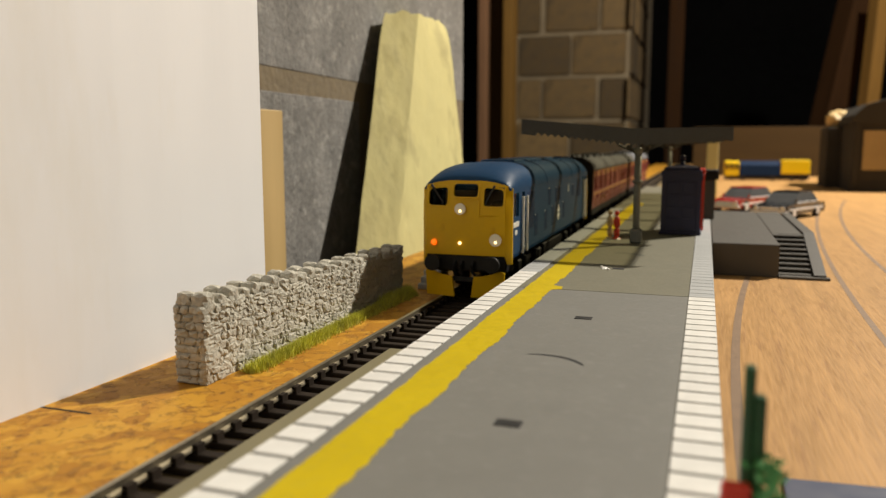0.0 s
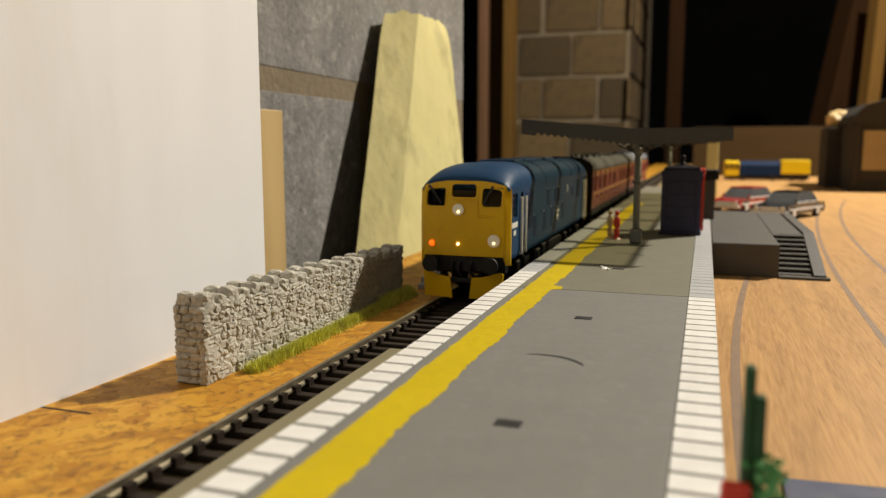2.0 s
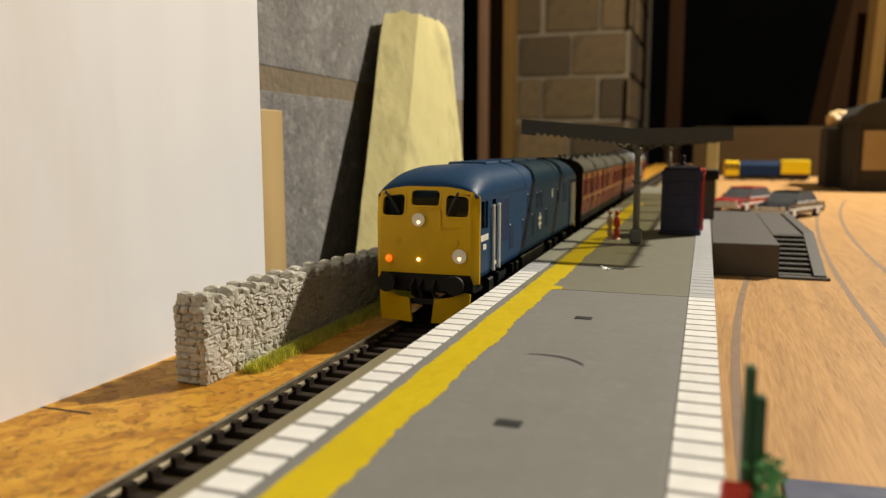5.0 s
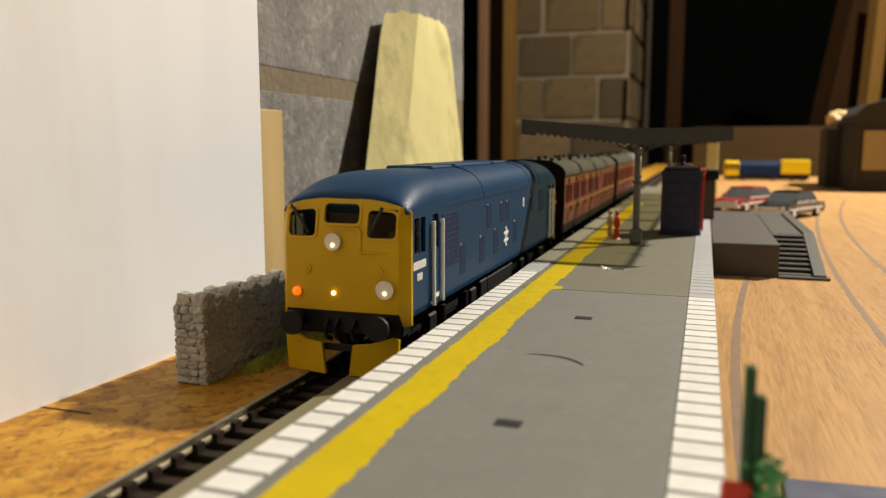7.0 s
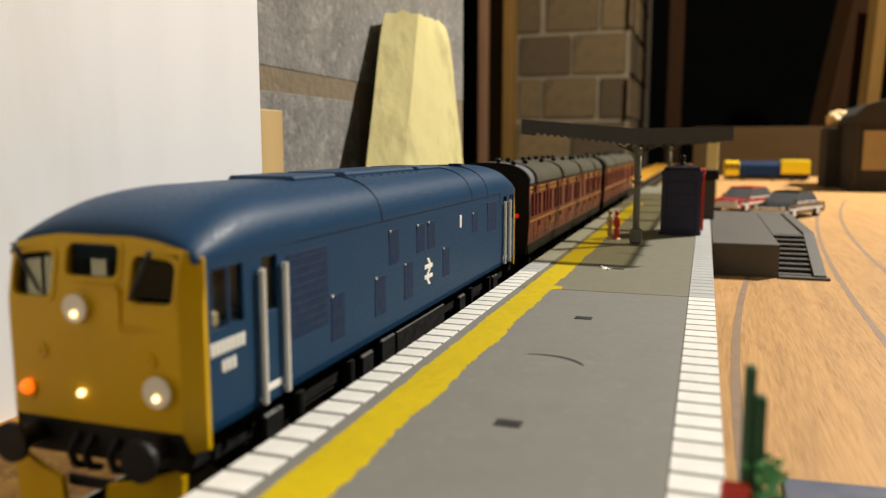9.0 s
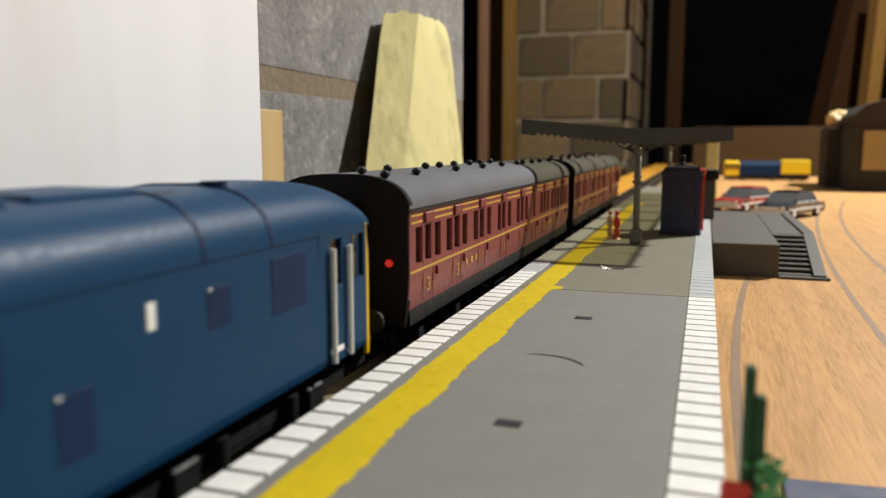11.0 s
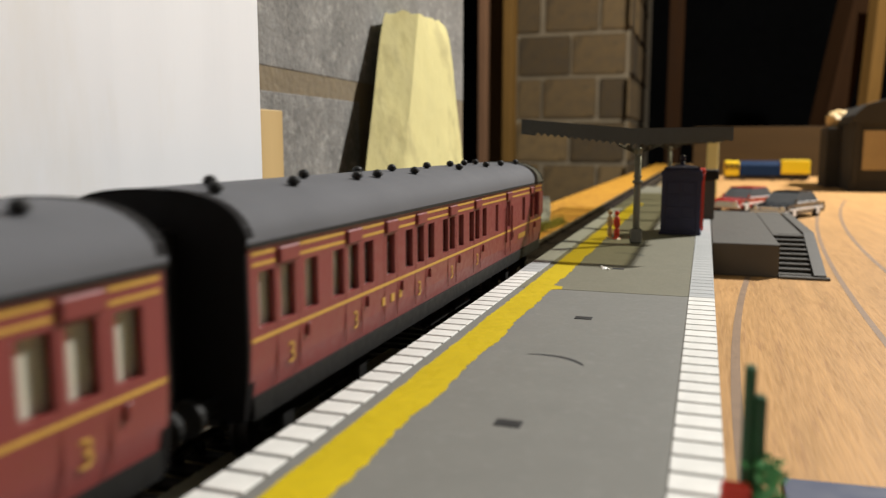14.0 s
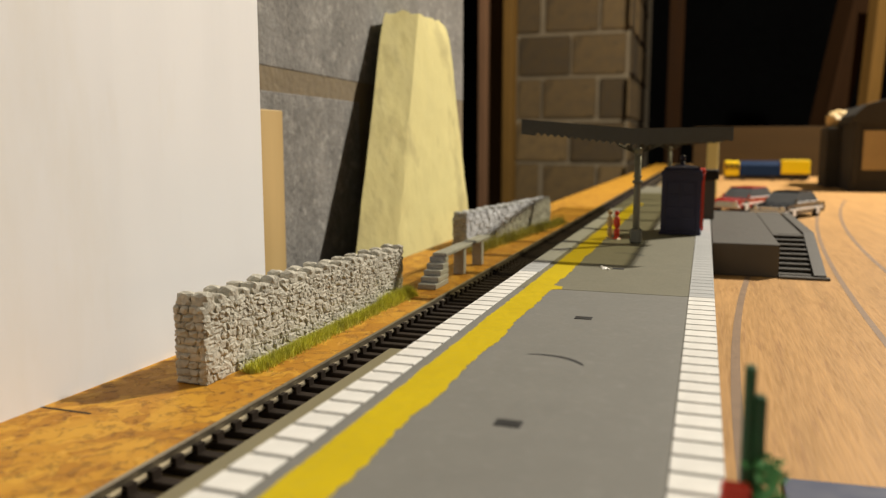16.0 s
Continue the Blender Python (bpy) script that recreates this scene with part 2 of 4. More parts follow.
def cy(bm, p0, p1, r0, r1=None, n=16):
    p0, p1 = Vector(p0), Vector(p1)
    r1 = r0 if r1 is None else r1
    q = (p1 - p0).to_track_quat("Z", "Y")
    rings = []
    for p, r in ((p0, r0), (p1, r1)):
        rings.append([bm.verts.new(p + q @ Vector((r * math.cos(2 * math.pi * i / n), r * math.sin(2 * math.pi * i / n), 0))) for i in range(n)])
    for i in range(n):
        bm.faces.new((rings[0][i], rings[0][(i + 1) % n], rings[1][(i + 1) % n], rings[1][i]))
    bm.faces.new(rings[0][::-1])
    bm.faces.new(rings[1])
    return bm


def cyl(p0, p1, r0, r1=None, n=16):
    return cy(bmesh.new(), p0, p1, r0, r1, n)


def ball(bm, c, r, sz=1.0, u=10, v=7):
    bmesh.ops.create_uvsphere(bm, u_segments=u, v_segments=v, radius=r, matrix=Matrix.Translation(c) @ Matrix.Diagonal((1, 1, sz, 1)))
    return bm


def loft(rings, bm=None, caps=True):
    bm = bm or bmesh.new()
    vs = [[bm.verts.new(p) for p in r] for r in rings]
    n = len(rings[0])
    for a, b in zip(vs, vs[1:]):
        for i in range(n):
            bm.faces.new((a[i], a[(i + 1) % n], b[(i + 1) % n], b[i]))
    if caps:
        bm.faces.new(vs[0][::-1])
        bm.faces.new(vs[-1])
    return bm


def prism(pts, y0, y1, axis="y"):
    """A closed outline (a, b) drawn out along one axis."""
    put = {"y": lambda a, b, t: (a, t, b), "x": lambda a, b, t: (t, a, b), "z": lambda a, b, t: (a, b, t)}[axis]
    return loft([[put(a, b, t) for a, b in pts] for t in (y0, y1)])


def arch(w, z0, zt, n=16, e=0.75):
    """Points over a roof from the right eave to the left one."""
    out = []
    for i in range(n + 1):
        a = math.pi * i / n
        c, s = math.cos(a), math.sin(a)
        out.append((w * math.copysign(abs(c) ** e, c), z0 + (zt - z0) * s ** 0.95 if s > 1e-6 else z0))
    return out


BASE = -4.0      # top of the baseboard, below the rail tops
PLAT = 10.8      # top of the platform

# ---- the large structure ----
g = thing("ground", "orange chipboard and reddish plywood layout baseboard", "baseboard", kind="structure")
part("trackbed_board", box(-66, -10.6, -300, 2600, BASE - 12, BASE, 0.4), "osb", g, "rough orange chipboard with dark flakes")
part("board_crack", box(-60, -43, 131.4, 132.3, BASE - 0.1, BASE + 0.04), "ballast", g, "dark crack across the chipboard")
part("track_trench", box(-10.6, 24, -300, 2600, BASE - 12, BASE - 1.7), "trench", g)
part("plywood_board", box(24.3, 1500, -600, 2600, BASE - 12, BASE - 0.2), "ply", g, "reddish grained plywood sheet")

bd = tagged(part("backing_board", prism([(-64, -700), (-66, -700), (-62, 227), (-56.3, 227), (-56.3, 160), (-64, -200)], -60, 900, "z"), "board"), "tall white painted backing board beside the track", "board")
bw = thing("wall_block", "grey breeze block wall with sandy mortar joints", "wall", kind="structure")
part("mortar_bed", box(-320, -114, -900, 640, -700, 1600), "mortar", bw)
wb = thing("beige_batten", "upright beige timber batten against the block wall", "batten")
part("batten", box(-112, -110, 296, 334, -700, 71.5, 0.4), "beige", wb)


def build_slab():
    """A tall foam offcut that leans on the block wall behind the board."""
    s = thing("foam_slab", "tall tapered offcut of pale yellow foam", "foam block", -80, 402, -80)
    rng = random.Random(3)
    rings = []
    n = 44
    for k in range(n + 1):
        z = -80 + 217 * k / n
        f = (z + 12) / 147
        top = max(0.0, (z - 118) / 19)
        lft = Vector((-93.7 - 13.8 * f + 1.5 * top * top, 377 + 76 * f))
        rdg = Vector((-79 - 12.6 * f, 402 + 70 * f))
        rgt = Vector((-68 - 18 * f - 2.5 * top * top, 514 + 2 * f))
        bk = Vector((-108 - 5.8 * f, 505 + 3 * f))
        pts = [lft, rdg, rgt, bk]
        ring = []
        for a, b in zip(pts, pts[1:] + pts[:1]):
            for j in range(14):
                q = a.lerp(b, j / 14)
                v = Vector((q.x, q.y, z))
                d = noise.fractal(v * 0.06, 1.0, 2.0, 3) * 0.45 - max(0, noise.noise(v * 0.12 + Vector((9, 3, 1))) - 0.45) * 3
                zz = z + (noise.noise(Vector((q.x * 0.1, q.y * 0.1, 5))) * 3 if k == n else 0)
                ring.append((q.x + d + 80 + rng.uniform(-0.05, 0.05), q.y - d * 0.4 - 402, zz + 80))
        rings.append(ring)
    fo = part("foam_block", loft(rings), "foam", s, "", True)
    fo.data.set_sharp_from_angle(angle=radians(30))
    return s


build_slab()

# far loft: brick pier, posts and black sheets for the darkness behind
pier = thing("brick_pier", "weathered brown brick chimney pier in the loft", "pier", kind="structure")
part("pier_core", box(-578, -180, 2810, 3840, -900, 2000), "mortar", pier)
for x0, x1, y0, y1, m, n, lab in ((-569, -537, 2560, 2640, "pine", "timber_post", "upright bare pine loft post"),
                                  (-653, -624, 2560, 2600, "pinkpost", "timber_post", "pinkish upright loft post"),
                                  (-641, -586, 2624, 2700, "stud", "timber_stud", "broad dark brown loft stud"),
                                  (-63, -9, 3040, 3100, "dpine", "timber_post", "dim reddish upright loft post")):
    t = thing(n, lab, "post")
    part("post", box(x0, x1, y0, y1, -900, 2000, 3), m, t)
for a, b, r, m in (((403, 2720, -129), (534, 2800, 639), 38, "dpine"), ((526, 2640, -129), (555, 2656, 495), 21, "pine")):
    t = thing("roof_strut", "leaning timber roof strut in the dark loft", "strut")
    q = Vector(b) - Vector(a)
    bm = box(-r, r, -r, r, 0, q.length, 1.5)
    o = part("timber", bm, m, t)
    o.matrix_basis = Matrix.Translation(Vector(a) * 0.001) @ q.to_track_quat("Z", "Y").to_matrix().to_4x4()
fb = thing("rear_board", "brown plywood board at the far end of the layout", "board")
part("panel", box(60, 420, 1640, 1655, -12, 91, 0.6), "rearply", fb)
# Black sheets added where the loft is only unlit space.
fe = thing("backdrop", "added black sheets standing in for the unlit loft", "backdrop", kind="structure")
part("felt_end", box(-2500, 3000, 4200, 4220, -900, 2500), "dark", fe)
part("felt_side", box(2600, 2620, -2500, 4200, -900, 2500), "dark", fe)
part("loft_floor", box(-2500, 2600, -2500, 4200, -920, -900), "dpine", fe)


# ---- platform ----
def tile_mesh(w, d, h):
    bm = box(-w / 2, w / 2, -d / 2, d / 2, 0, h, 0.12)
    for v in bm.verts:
        v.co *= 0.001
    me = bpy.data.meshes.new("edge_slab")
    bm.to_mesh(me)
    bm.free()
    return me


pf = thing("platform", "grey painted station platform with white edges", "platform", kind="structure")
for y0, y1, m in ((-140, 237.0, "grey"), (237.3, 560, "grey2"), (560.3, 880, "grey2")):
    part("platform_section", box(22.8, 88.0, y0, y1, BASE - 0.1, PLAT - 0.35, 0.25), m, pf)


def build_yellow():
    rng = random.Random(8)
    bm = bmesh.new()
    prev = None
    y = -130.0
    while y < 620:
        e0 = 31.6 + noise.noise(Vector((y * 0.05, 1, 0))) * 0.5 + rng.uniform(-0.25, 0.25) * (1 if y > 120 else .5)
        e1 = 39.8 + noise.noise(Vector((y * 0.05, 7, 0))) * 0.8 + rng.uniform(-0.4, 0.4)
        if 236 < y < 243:
            e1 += 3
        cur = (bm.verts.new((e0, y, PLAT - 0.26)), bm.verts.new((e1, y, PLAT - 0.26)), bm.verts.new((e0, y, PLAT - 0.4)), bm.verts.new((e1, y, PLAT - 0.4)))
        if prev:
            bm.faces.new((prev[0], prev[1], cur[1], cur[0]))
            bm.faces.new((prev[2], prev[0], cur[0], cur[2]))
            bm.faces.new((prev[1], prev[3], cur[3], cur[1]))
        prev = cur
        y += rng.uniform(1.2, 2.2)
    return part("yellow_line", bm, "yellowline", pf, "hand-painted yellow safety line")


build_yellow()


def build_marks():
    for yo in (0, 167):
        for x, y in ((55.3, 117.2), (55.4, 198.5)):
            bm = bmesh.new()
            bx(bm, x - 2.2, x + 2.2, y + yo - 1.5, y + yo + 1.5, PLAT - 0.36, PLAT - 0.2, 0.05)
            part("socket_slot", bm, "rubber", pf, "small dark rectangular slot")
        bm = bmesh.new()
        prev = None
        for i in range(15):
            a = math.radians(28 + 80 * i / 14)
            w = 0.1 + 0.55 * math.sin(math.pi * (14 - i * 0.9) / 16)
            cx2, cy2, r = 52.5, 149.5 + yo, 10.5
            cur = [bm.verts.new((cx2 + (r + s * w) * math.cos(a), cy2 + (r + s * w) * math.sin(a), PLAT - 0.33)) for s in (-1, 1)]
            if prev:
                bm.faces.new((prev[0], prev[1], cur[1], cur[0]))
            prev = cur
        part("moulded_arc", bm, "rubber", pf, "thin curved moulding mark")


build_marks()


def build_side_steps():
    s = thing("platform_steps", "dark grey plastic platform steps with sloping parapet", "steps", kind="structure")
    part("landing", box(88.3, 117, 374, 560, BASE - 0.1, PLAT, 0.3), "dgrey", s)
    part("landing_back", box(117.1, 131.4, 423.0, 560, BASE - 0.1, PLAT, 0.3), "dgrey", s)
    n = 9
    for i in range(n):
        y0 = 376.2 + i * 5.1
        z1 = BASE + (i + 0.9) * (PLAT - BASE) / n
        part("step_tread", box(117.2, 131.4, y0, y0 + 5.7, z1 - 0.7, z1, 0.12), "dgrey", s)
        # Riser takes a darker colour in place of shade between treads.
        part("step_riser", box(117.2, 131.4, y0 + 1.5, y0 + 5.0, BASE - 0.1, z1 - 0.72), "canopy", s)
    part("parapet", prism([(374, BASE - 0.1), (374, BASE + 1.8), (424, PLAT + 1.0), (545, PLAT + 1.0), (545, BASE - 0.1)], 131.6, 136.6, "x"), "dgrey", s)
    part("base_plate", box(117, 138, 371.5, 376, BASE - 0.1, BASE + 1.0, 0.2), "dgrey", s)


build_side_steps()


def build_track():
    t = thing("track", "nickel silver model railway track on brown sleepers", "track", kind="structure")
    for x in (-8.6, 8.6):
        bm = bmesh.new()
        pts = [(px, pz - 1.2) for px, pz in [(x - 1.2, -2.3), (x + 1.2, -2.3), (x + 1.1, -1.9), (x + 0.35, -1.6), (x + 0.35, -0.8), (x + 0.55, -0.6), (x + 0.55, -0.05), (x + 0.4, 0), (x - 0.4, 0), (x - 0.55, -0.05), (x - 0.55, -0.6), (x - 0.35, -0.8), (x - 0.35, -1.6), (x - 1.1, -1.9)]]
        part("rail", prism(pts, -300, 2400), "rail", t)
    part("guard_rail", box(1.8, 6.6, -300, 196, -4.0, -1.3, 0.5), "strip", t, "dull olive guard strip between the rails")
    return t


track = build_track()


# ---- canopy ----
def build_canopy():
    c = thing("station_canopy", "dark olive butterfly platform canopy with scalloped fascia", "canopy", 55, 361, PLAT)
    o = (-55, -361, -PLAT)
    zt = lambda x: 61.9 + (4.2 * (55 - x) / 47 if x < 55 else 0.4 * (x - 55) / 40)
    zb = lambda x: 54.6 + (5.6 * (55 - x) / 47 if x < 55 else 1.5 * (x - 55) / 40)
    bm = bmesh.new()
    n = 120
    X0, X1 = 8.2, 93.8
    rows = []
    for i in range(n + 1):
        x = X0 + (X1 - X0) * i / n
        sc = 1.5 * abs(math.sin(math.pi * (x - X0) / 2.9)) if 8 < i < 118 else 0
        if i > 110:
            sc += (i - 110) * 0.12
        rows.append([(x + o[0], y + o[1], z + o[2]) for y, z in ((330, zb(x) - 0.4 + sc), (330, zt(x)), (331.6, zt(x)), (331.6, zb(x) - 0.4 + sc))])
    loft(rows, bm)
    part("fascia", bm, "canopy", c, "scalloped dark valance board")
    for y in (393, 451, 509, 567, 625, 683, 741):
        pts = [(X0, zb(X0) + 1.5), (55, zb(55) + 0.6), (X1, zb(X1) + 1.5), (X1, zt(X1) - 0.3), (55, zt(55) - 1.5), (X0, zt(X0) - 0.3)]
        part("beam", prism([(x + o[0], z + o[2]) for x, z in pts], y + o[1] - 2, y + o[1] + 2), "canopy", c)
    for xx in (X0, 55, X1 - 1.6):
        part("eave_board", box(xx + o[0], xx + 1.6 + o[0], 331.7 + o[1], 780 + o[1], zt(xx) - 1.5 + o[2], zt(xx) - 0.2 + o[2]), "canopy", c)
    for xa, xb in ((X0 + 1.6, 55), (56.6, X1 - 1.6)):
        pts = [(xa, zt(xa) - 1.2), (xb, zt(xb) - 2.2), (xb, zt(xb) - 1.6), (xa, zt(xa) - 0.6)]
        gl = part("glazing", prism([(x + o[0], z + o[2]) for x, z in pts], 331.7 + o[1], 780 + o[1]), "tint", c, "smoky tinted roof glazing")
    for y in (361, 690):
        bm = bmesh.new()
        yy = y + o[1]
        cy(bm, (0, yy, 0), (0, yy, 43.2), 1.55)
        cy(bm, (0, yy, 27.2), (0, yy, 28.6), 2.3)
        cy(bm, (0, yy, 30.0), (0, yy, 30.6), 2.0)
        cy(bm, (0, yy, 40), (0, yy, 43), 1.6, 2.8)
        part("post", bm, "post", c, "grey fluted iron post", True)
        part("post_base", box(-2.6, 2.6, yy - 2.6, yy + 2.6, 0, 6.6, 0.7), "post", c)
        for s in (-1, 1):
            bm = bmesh.new()
            cy(bm, (s * 1.2, yy, 41), (s * 9, yy, 44.4), 0.6, 0.5, 8)
            cy(bm, (s * 4, yy, 42.6), (s * 4, yy, 44.3), 1.4, 1.4, 10)
            part("bracket", bm, "canopy", c)
    return c


build_canopy()


# ---- blue box ----
def build_police_box():
    b = thing("police_box", "deep blue wooden telephone box with a roof lamp", "box", 73, 411, PLAT)
    part("plinth", box(-10, 10, -10, 10, 0, 1.6, 0.2), "police", b)
    part("body", box(-8.9, 8.9, -8.9, 8.9, 1.6, 29.4, 0.15), "police", b)
    for sx in (-1, 1):
        for sy in (-1, 1):
            part("corner_post", box(sx * 8.4 - 1, sx * 8.4 + 1, sy * 8.4 - 1, sy * 8.4 + 1, 1.6, 30.6, 0.15), "police", b)
    part("roof", loft([[(sx * w, sy * w, z) for sx, sy in ((-1, -1), (1, -1), (1, 1), (-1, 1))] for w, z in ((9.6, 29.4), (9.6, 31.6), (8.6, 31.7), (8.4, 33.2), (7.9, 33.4), (1.5, 34.6))]), "police", b)
    bm = cyl((0, 0, 34.5), (0, 0, 36), 1.3)
    ball(bm, (0, 0, 37.6), 1.5)
    cy(bm, (0, 0, 38.6), (0, 0, 39.3), 1.6, 0.8)
    part("roof_lamp", bm, "police", b, "small dark roof lamp", True)
    for side in range(2):
        for col in (-1, 1):
            for k in range(4):
                z0 = 3 + k * 6
                q = box(col * 3.7 - 2.9, col * 3.7 + 2.9, -9.25, -8.9, z0, z0 + 5, 0.1)
                o = part("panel", q, "police", b)
                o.matrix_basis = pose(0, 0, 0, 0, 0, side * 90)
        o = part("sign_board", box(-7.6, 7.6, -10, -8.9, 27.2, 29.6, 0.1), "police", b, "dark sign band over the door")
        o.matrix_basis = pose(0, 0, 0, 0, 0, side * 90)
    return b


build_police_box()


# ---- locomotive: local y = 0 at the front cab corner, z = 0 at the rail tops ----
LOCO = 187.0
NOSE = 2.8      # the leading cab stands out further than the trailing one


def front_y(x):
    """How far the cab front stands out before the corner."""
    a = abs(x)
    return -2.9 if a < 6 else (-2.9 + (a - 6) * 0.02 if a < 15.4 else -2.7 + (a - 15.4) * 1.35)


def cab_front(parent, flip):
    xs = [-17.4, -17.1, -16.6, -16, -15.2, -14.6, -11, -6.8, -4.9, -2.4, 0, 2.4, 4.9, 6.8, 11, 14.6, 15.2, 16, 16.6, 17.1, 17.4]
    f = (lambda y: y - NOSE) if not flip else (lambda y: LOCO - y)
    bm = bmesh.new()
    top = lambda x: 38.3 + 4.0 * math.sqrt(max(0, 1 - (x / 17.6) ** 2))
    grid = []
    for x in xs:
        zz = [11.2 if abs(x) > 15.5 else 14.3, 24, 30, 32.5, 35.8, min(39.6, top(x) - 0.7), min(41.0, top(x) - 0.35), top(x)]
        keep = (lambda y: min(y, -2.2)) if not flip else (lambda y: max(y, LOCO - 0.9))
        grid.append([bm.verts.new((x, keep(f(front_y(x) + max(0, z - 32) * 0.2)), z)) for z in zz])
    rim = (-1.9 if not flip else LOCO - 1.2)
    back = [[bm.verts.new((x, rim if abs(x) > 16.5 else v.co.y + (1.1 if not flip else -1.1), v.co.z)) for v in col] for x, col in zip(xs, grid)]
    nx, nz = len(xs) - 1, 7
    def is_open(i, j):
        xm = abs(xs[i] + xs[i + 1]) / 2
        return (6.8 < xm < 14.6 and j in (3, 4)) or (xm < 4.9 and j in (4, 5))
    for i in range(nx):
        for j in range(nz):
            if is_open(i, j):
                for a, b, c, d in ((i, j, i + 1, j), (i, j + 1, i + 1, j + 1), (i, j, i, j + 1), (i + 1, j, i + 1, j + 1)):
                    k, l = (i, j - 1) if (a, b, c, d) == (i, j, i + 1, j) else (i, j + 1) if b == d else (i - 1, j) if a == i else (i + 1, j)
                    if not is_open(k, l):
                        bm.faces.new((grid[a][b], grid[c][d], back[c][d], back[a][b]))
                continue
            for q in (grid, back):
                bm.faces.new((q[i][j], q[i + 1][j], q[i + 1][j + 1], q[i][j + 1]))
    for i in range(nx):
        bm.faces.new((grid[i][0], back[i][0], back[i + 1][0], grid[i + 1][0]))
        bm.faces.new((grid[i][nz], grid[i + 1][nz], back[i + 1][nz], back[i][nz]))
    for i in (0, nx):
        for j in range(nz):
            bm.faces.new((grid[i][j], grid[i][j + 1], back[i][j + 1], back[i][j]))
    cf = part("cab_front", bm, "yellow", parent, "yellow warning panel cab front", True)
    cf.data.set_sharp_from_angle(angle=radians(35))
    for x0, x1, z0, z1, s in ((-14.6, -6.8, 32.5, 39.6, -0.5), (-4.9, 4.9, 35.8, 41.0, 0), (6.8, 14.6, 32.5, 39.6, 0.5)):
        xm = (x0 + x1) / 2
        y = front_y(xm)
        rk = lambda z: max(0, z - 32) * 0.2
        def loop(grow, r, dy):
            out = []
            for cx, cz, a0 in ((x1 + grow - r, z0 - grow + r, -90), (x1 + grow - r, z1 + grow - r, 0), (x0 - grow + r, z1 + grow - r, 90), (x0 - grow + r, z0 - grow + r, 180)):
                for k in range(5):
                    a = math.radians(a0 + 22.5 * k)
                    px, pz = cx + r * math.cos(a), cz + r * math.sin(a)
                    if abs(px) > 10 and pz > z1 - 2:
                        pz -= 0.7 * (abs(px) - 10) / 4.2
                    out.append((px, f(front_y(px) + rk(pz) + dy), pz))
            return out
        loops = [loop(0.4, 1.3, 0.3), loop(0.4, 1.3, -0.22), loop(-0.2, 1.2, -0.22), loop(-0.2, 1.2, 1.2)]
        part("window_frame", loft(loops, None, False), "yellow", cf)
        pane = part("window_pane", loft([loop(0.1, 1.2, 0.5), loop(0.1, 1.2, 0.7)]), "cabglass", cf, "clear cab window")
        pane.visible_shadow = False
        if x0 != -4.9:
            tip = ((xm - 2.4, z1 + 0.9), (xm + 2.4, z0 + 1.2)) if x0 < 0 else ((xm + 0.6, z1 + 0.7), (xm - 3.0, z0 + 0.8))
            bm = bmesh.new()
            cy(bm, (tip[0][0], f(y - 0.2), tip[0][1]), (tip[1][0], f(y - 0.6), tip[1][1]), 0.45, 0.3, 6)
            part("wiper", bm, "rubber", cf, "black wiper arm")
    shell = f
    f = lambda y: shell(y + 1.2)
    part("cab_rail", cyl((5.3, f(-4.6), 29.2), (13.8, f(-3.6), 29.2), 0.28, n=8), "yellow", cf)
    part("door_frame", prism([(5.2, 28.6), (5.6, 28.6), (5.6, 34.2), (4.9, 35.2), (-2.5, 35.2), (-2.5, 34.8), (4.6, 34.8), (5.2, 34)], f(-4.35), f(-3.9)), "yellow", cf)
    for x in (-9.4, 10.0):
        bm = cyl((x, f(-4.3), 24.6), (x, f(-3.2), 24.6), 1.3, n=20)
        cy(bm, (x, f(-4.5), 24.6), (x, f(-4.2), 24.6), 0.45, n=10)
        part("horn_grille", bm, "yellow", cf, "round cab grille")
    return cf, f


def build_wheelset(parent, y, r=6.9):
    bm = bmesh.new()
    cy(bm, (-11, 0, 0), (11, 0, 0), 1.2, n=10)
    for s in (-1, 1):
        cy(bm, (s * 7.2, 0, 0), (s * 8.0, 0, 0), r + 0.7, n=24)
        cy(bm, (s * 8.0, 0, 0), (s * 10.2, 0, 0), r, n=24)
        for k in range(6):
            a = k * math.pi / 3
            cy(bm, (s * 10.2, 3.6 * math.cos(a), 3.6 * math.sin(a)), (s * 10.4, 3.6 * math.cos(a), 3.6 * math.sin(a)), 1.0, n=8)
    w = part("wheelset", bm, "tyre", parent, "dark metal wheels on one axle")
    at(w, 0, y, r - 1.2)
    return w, y, r


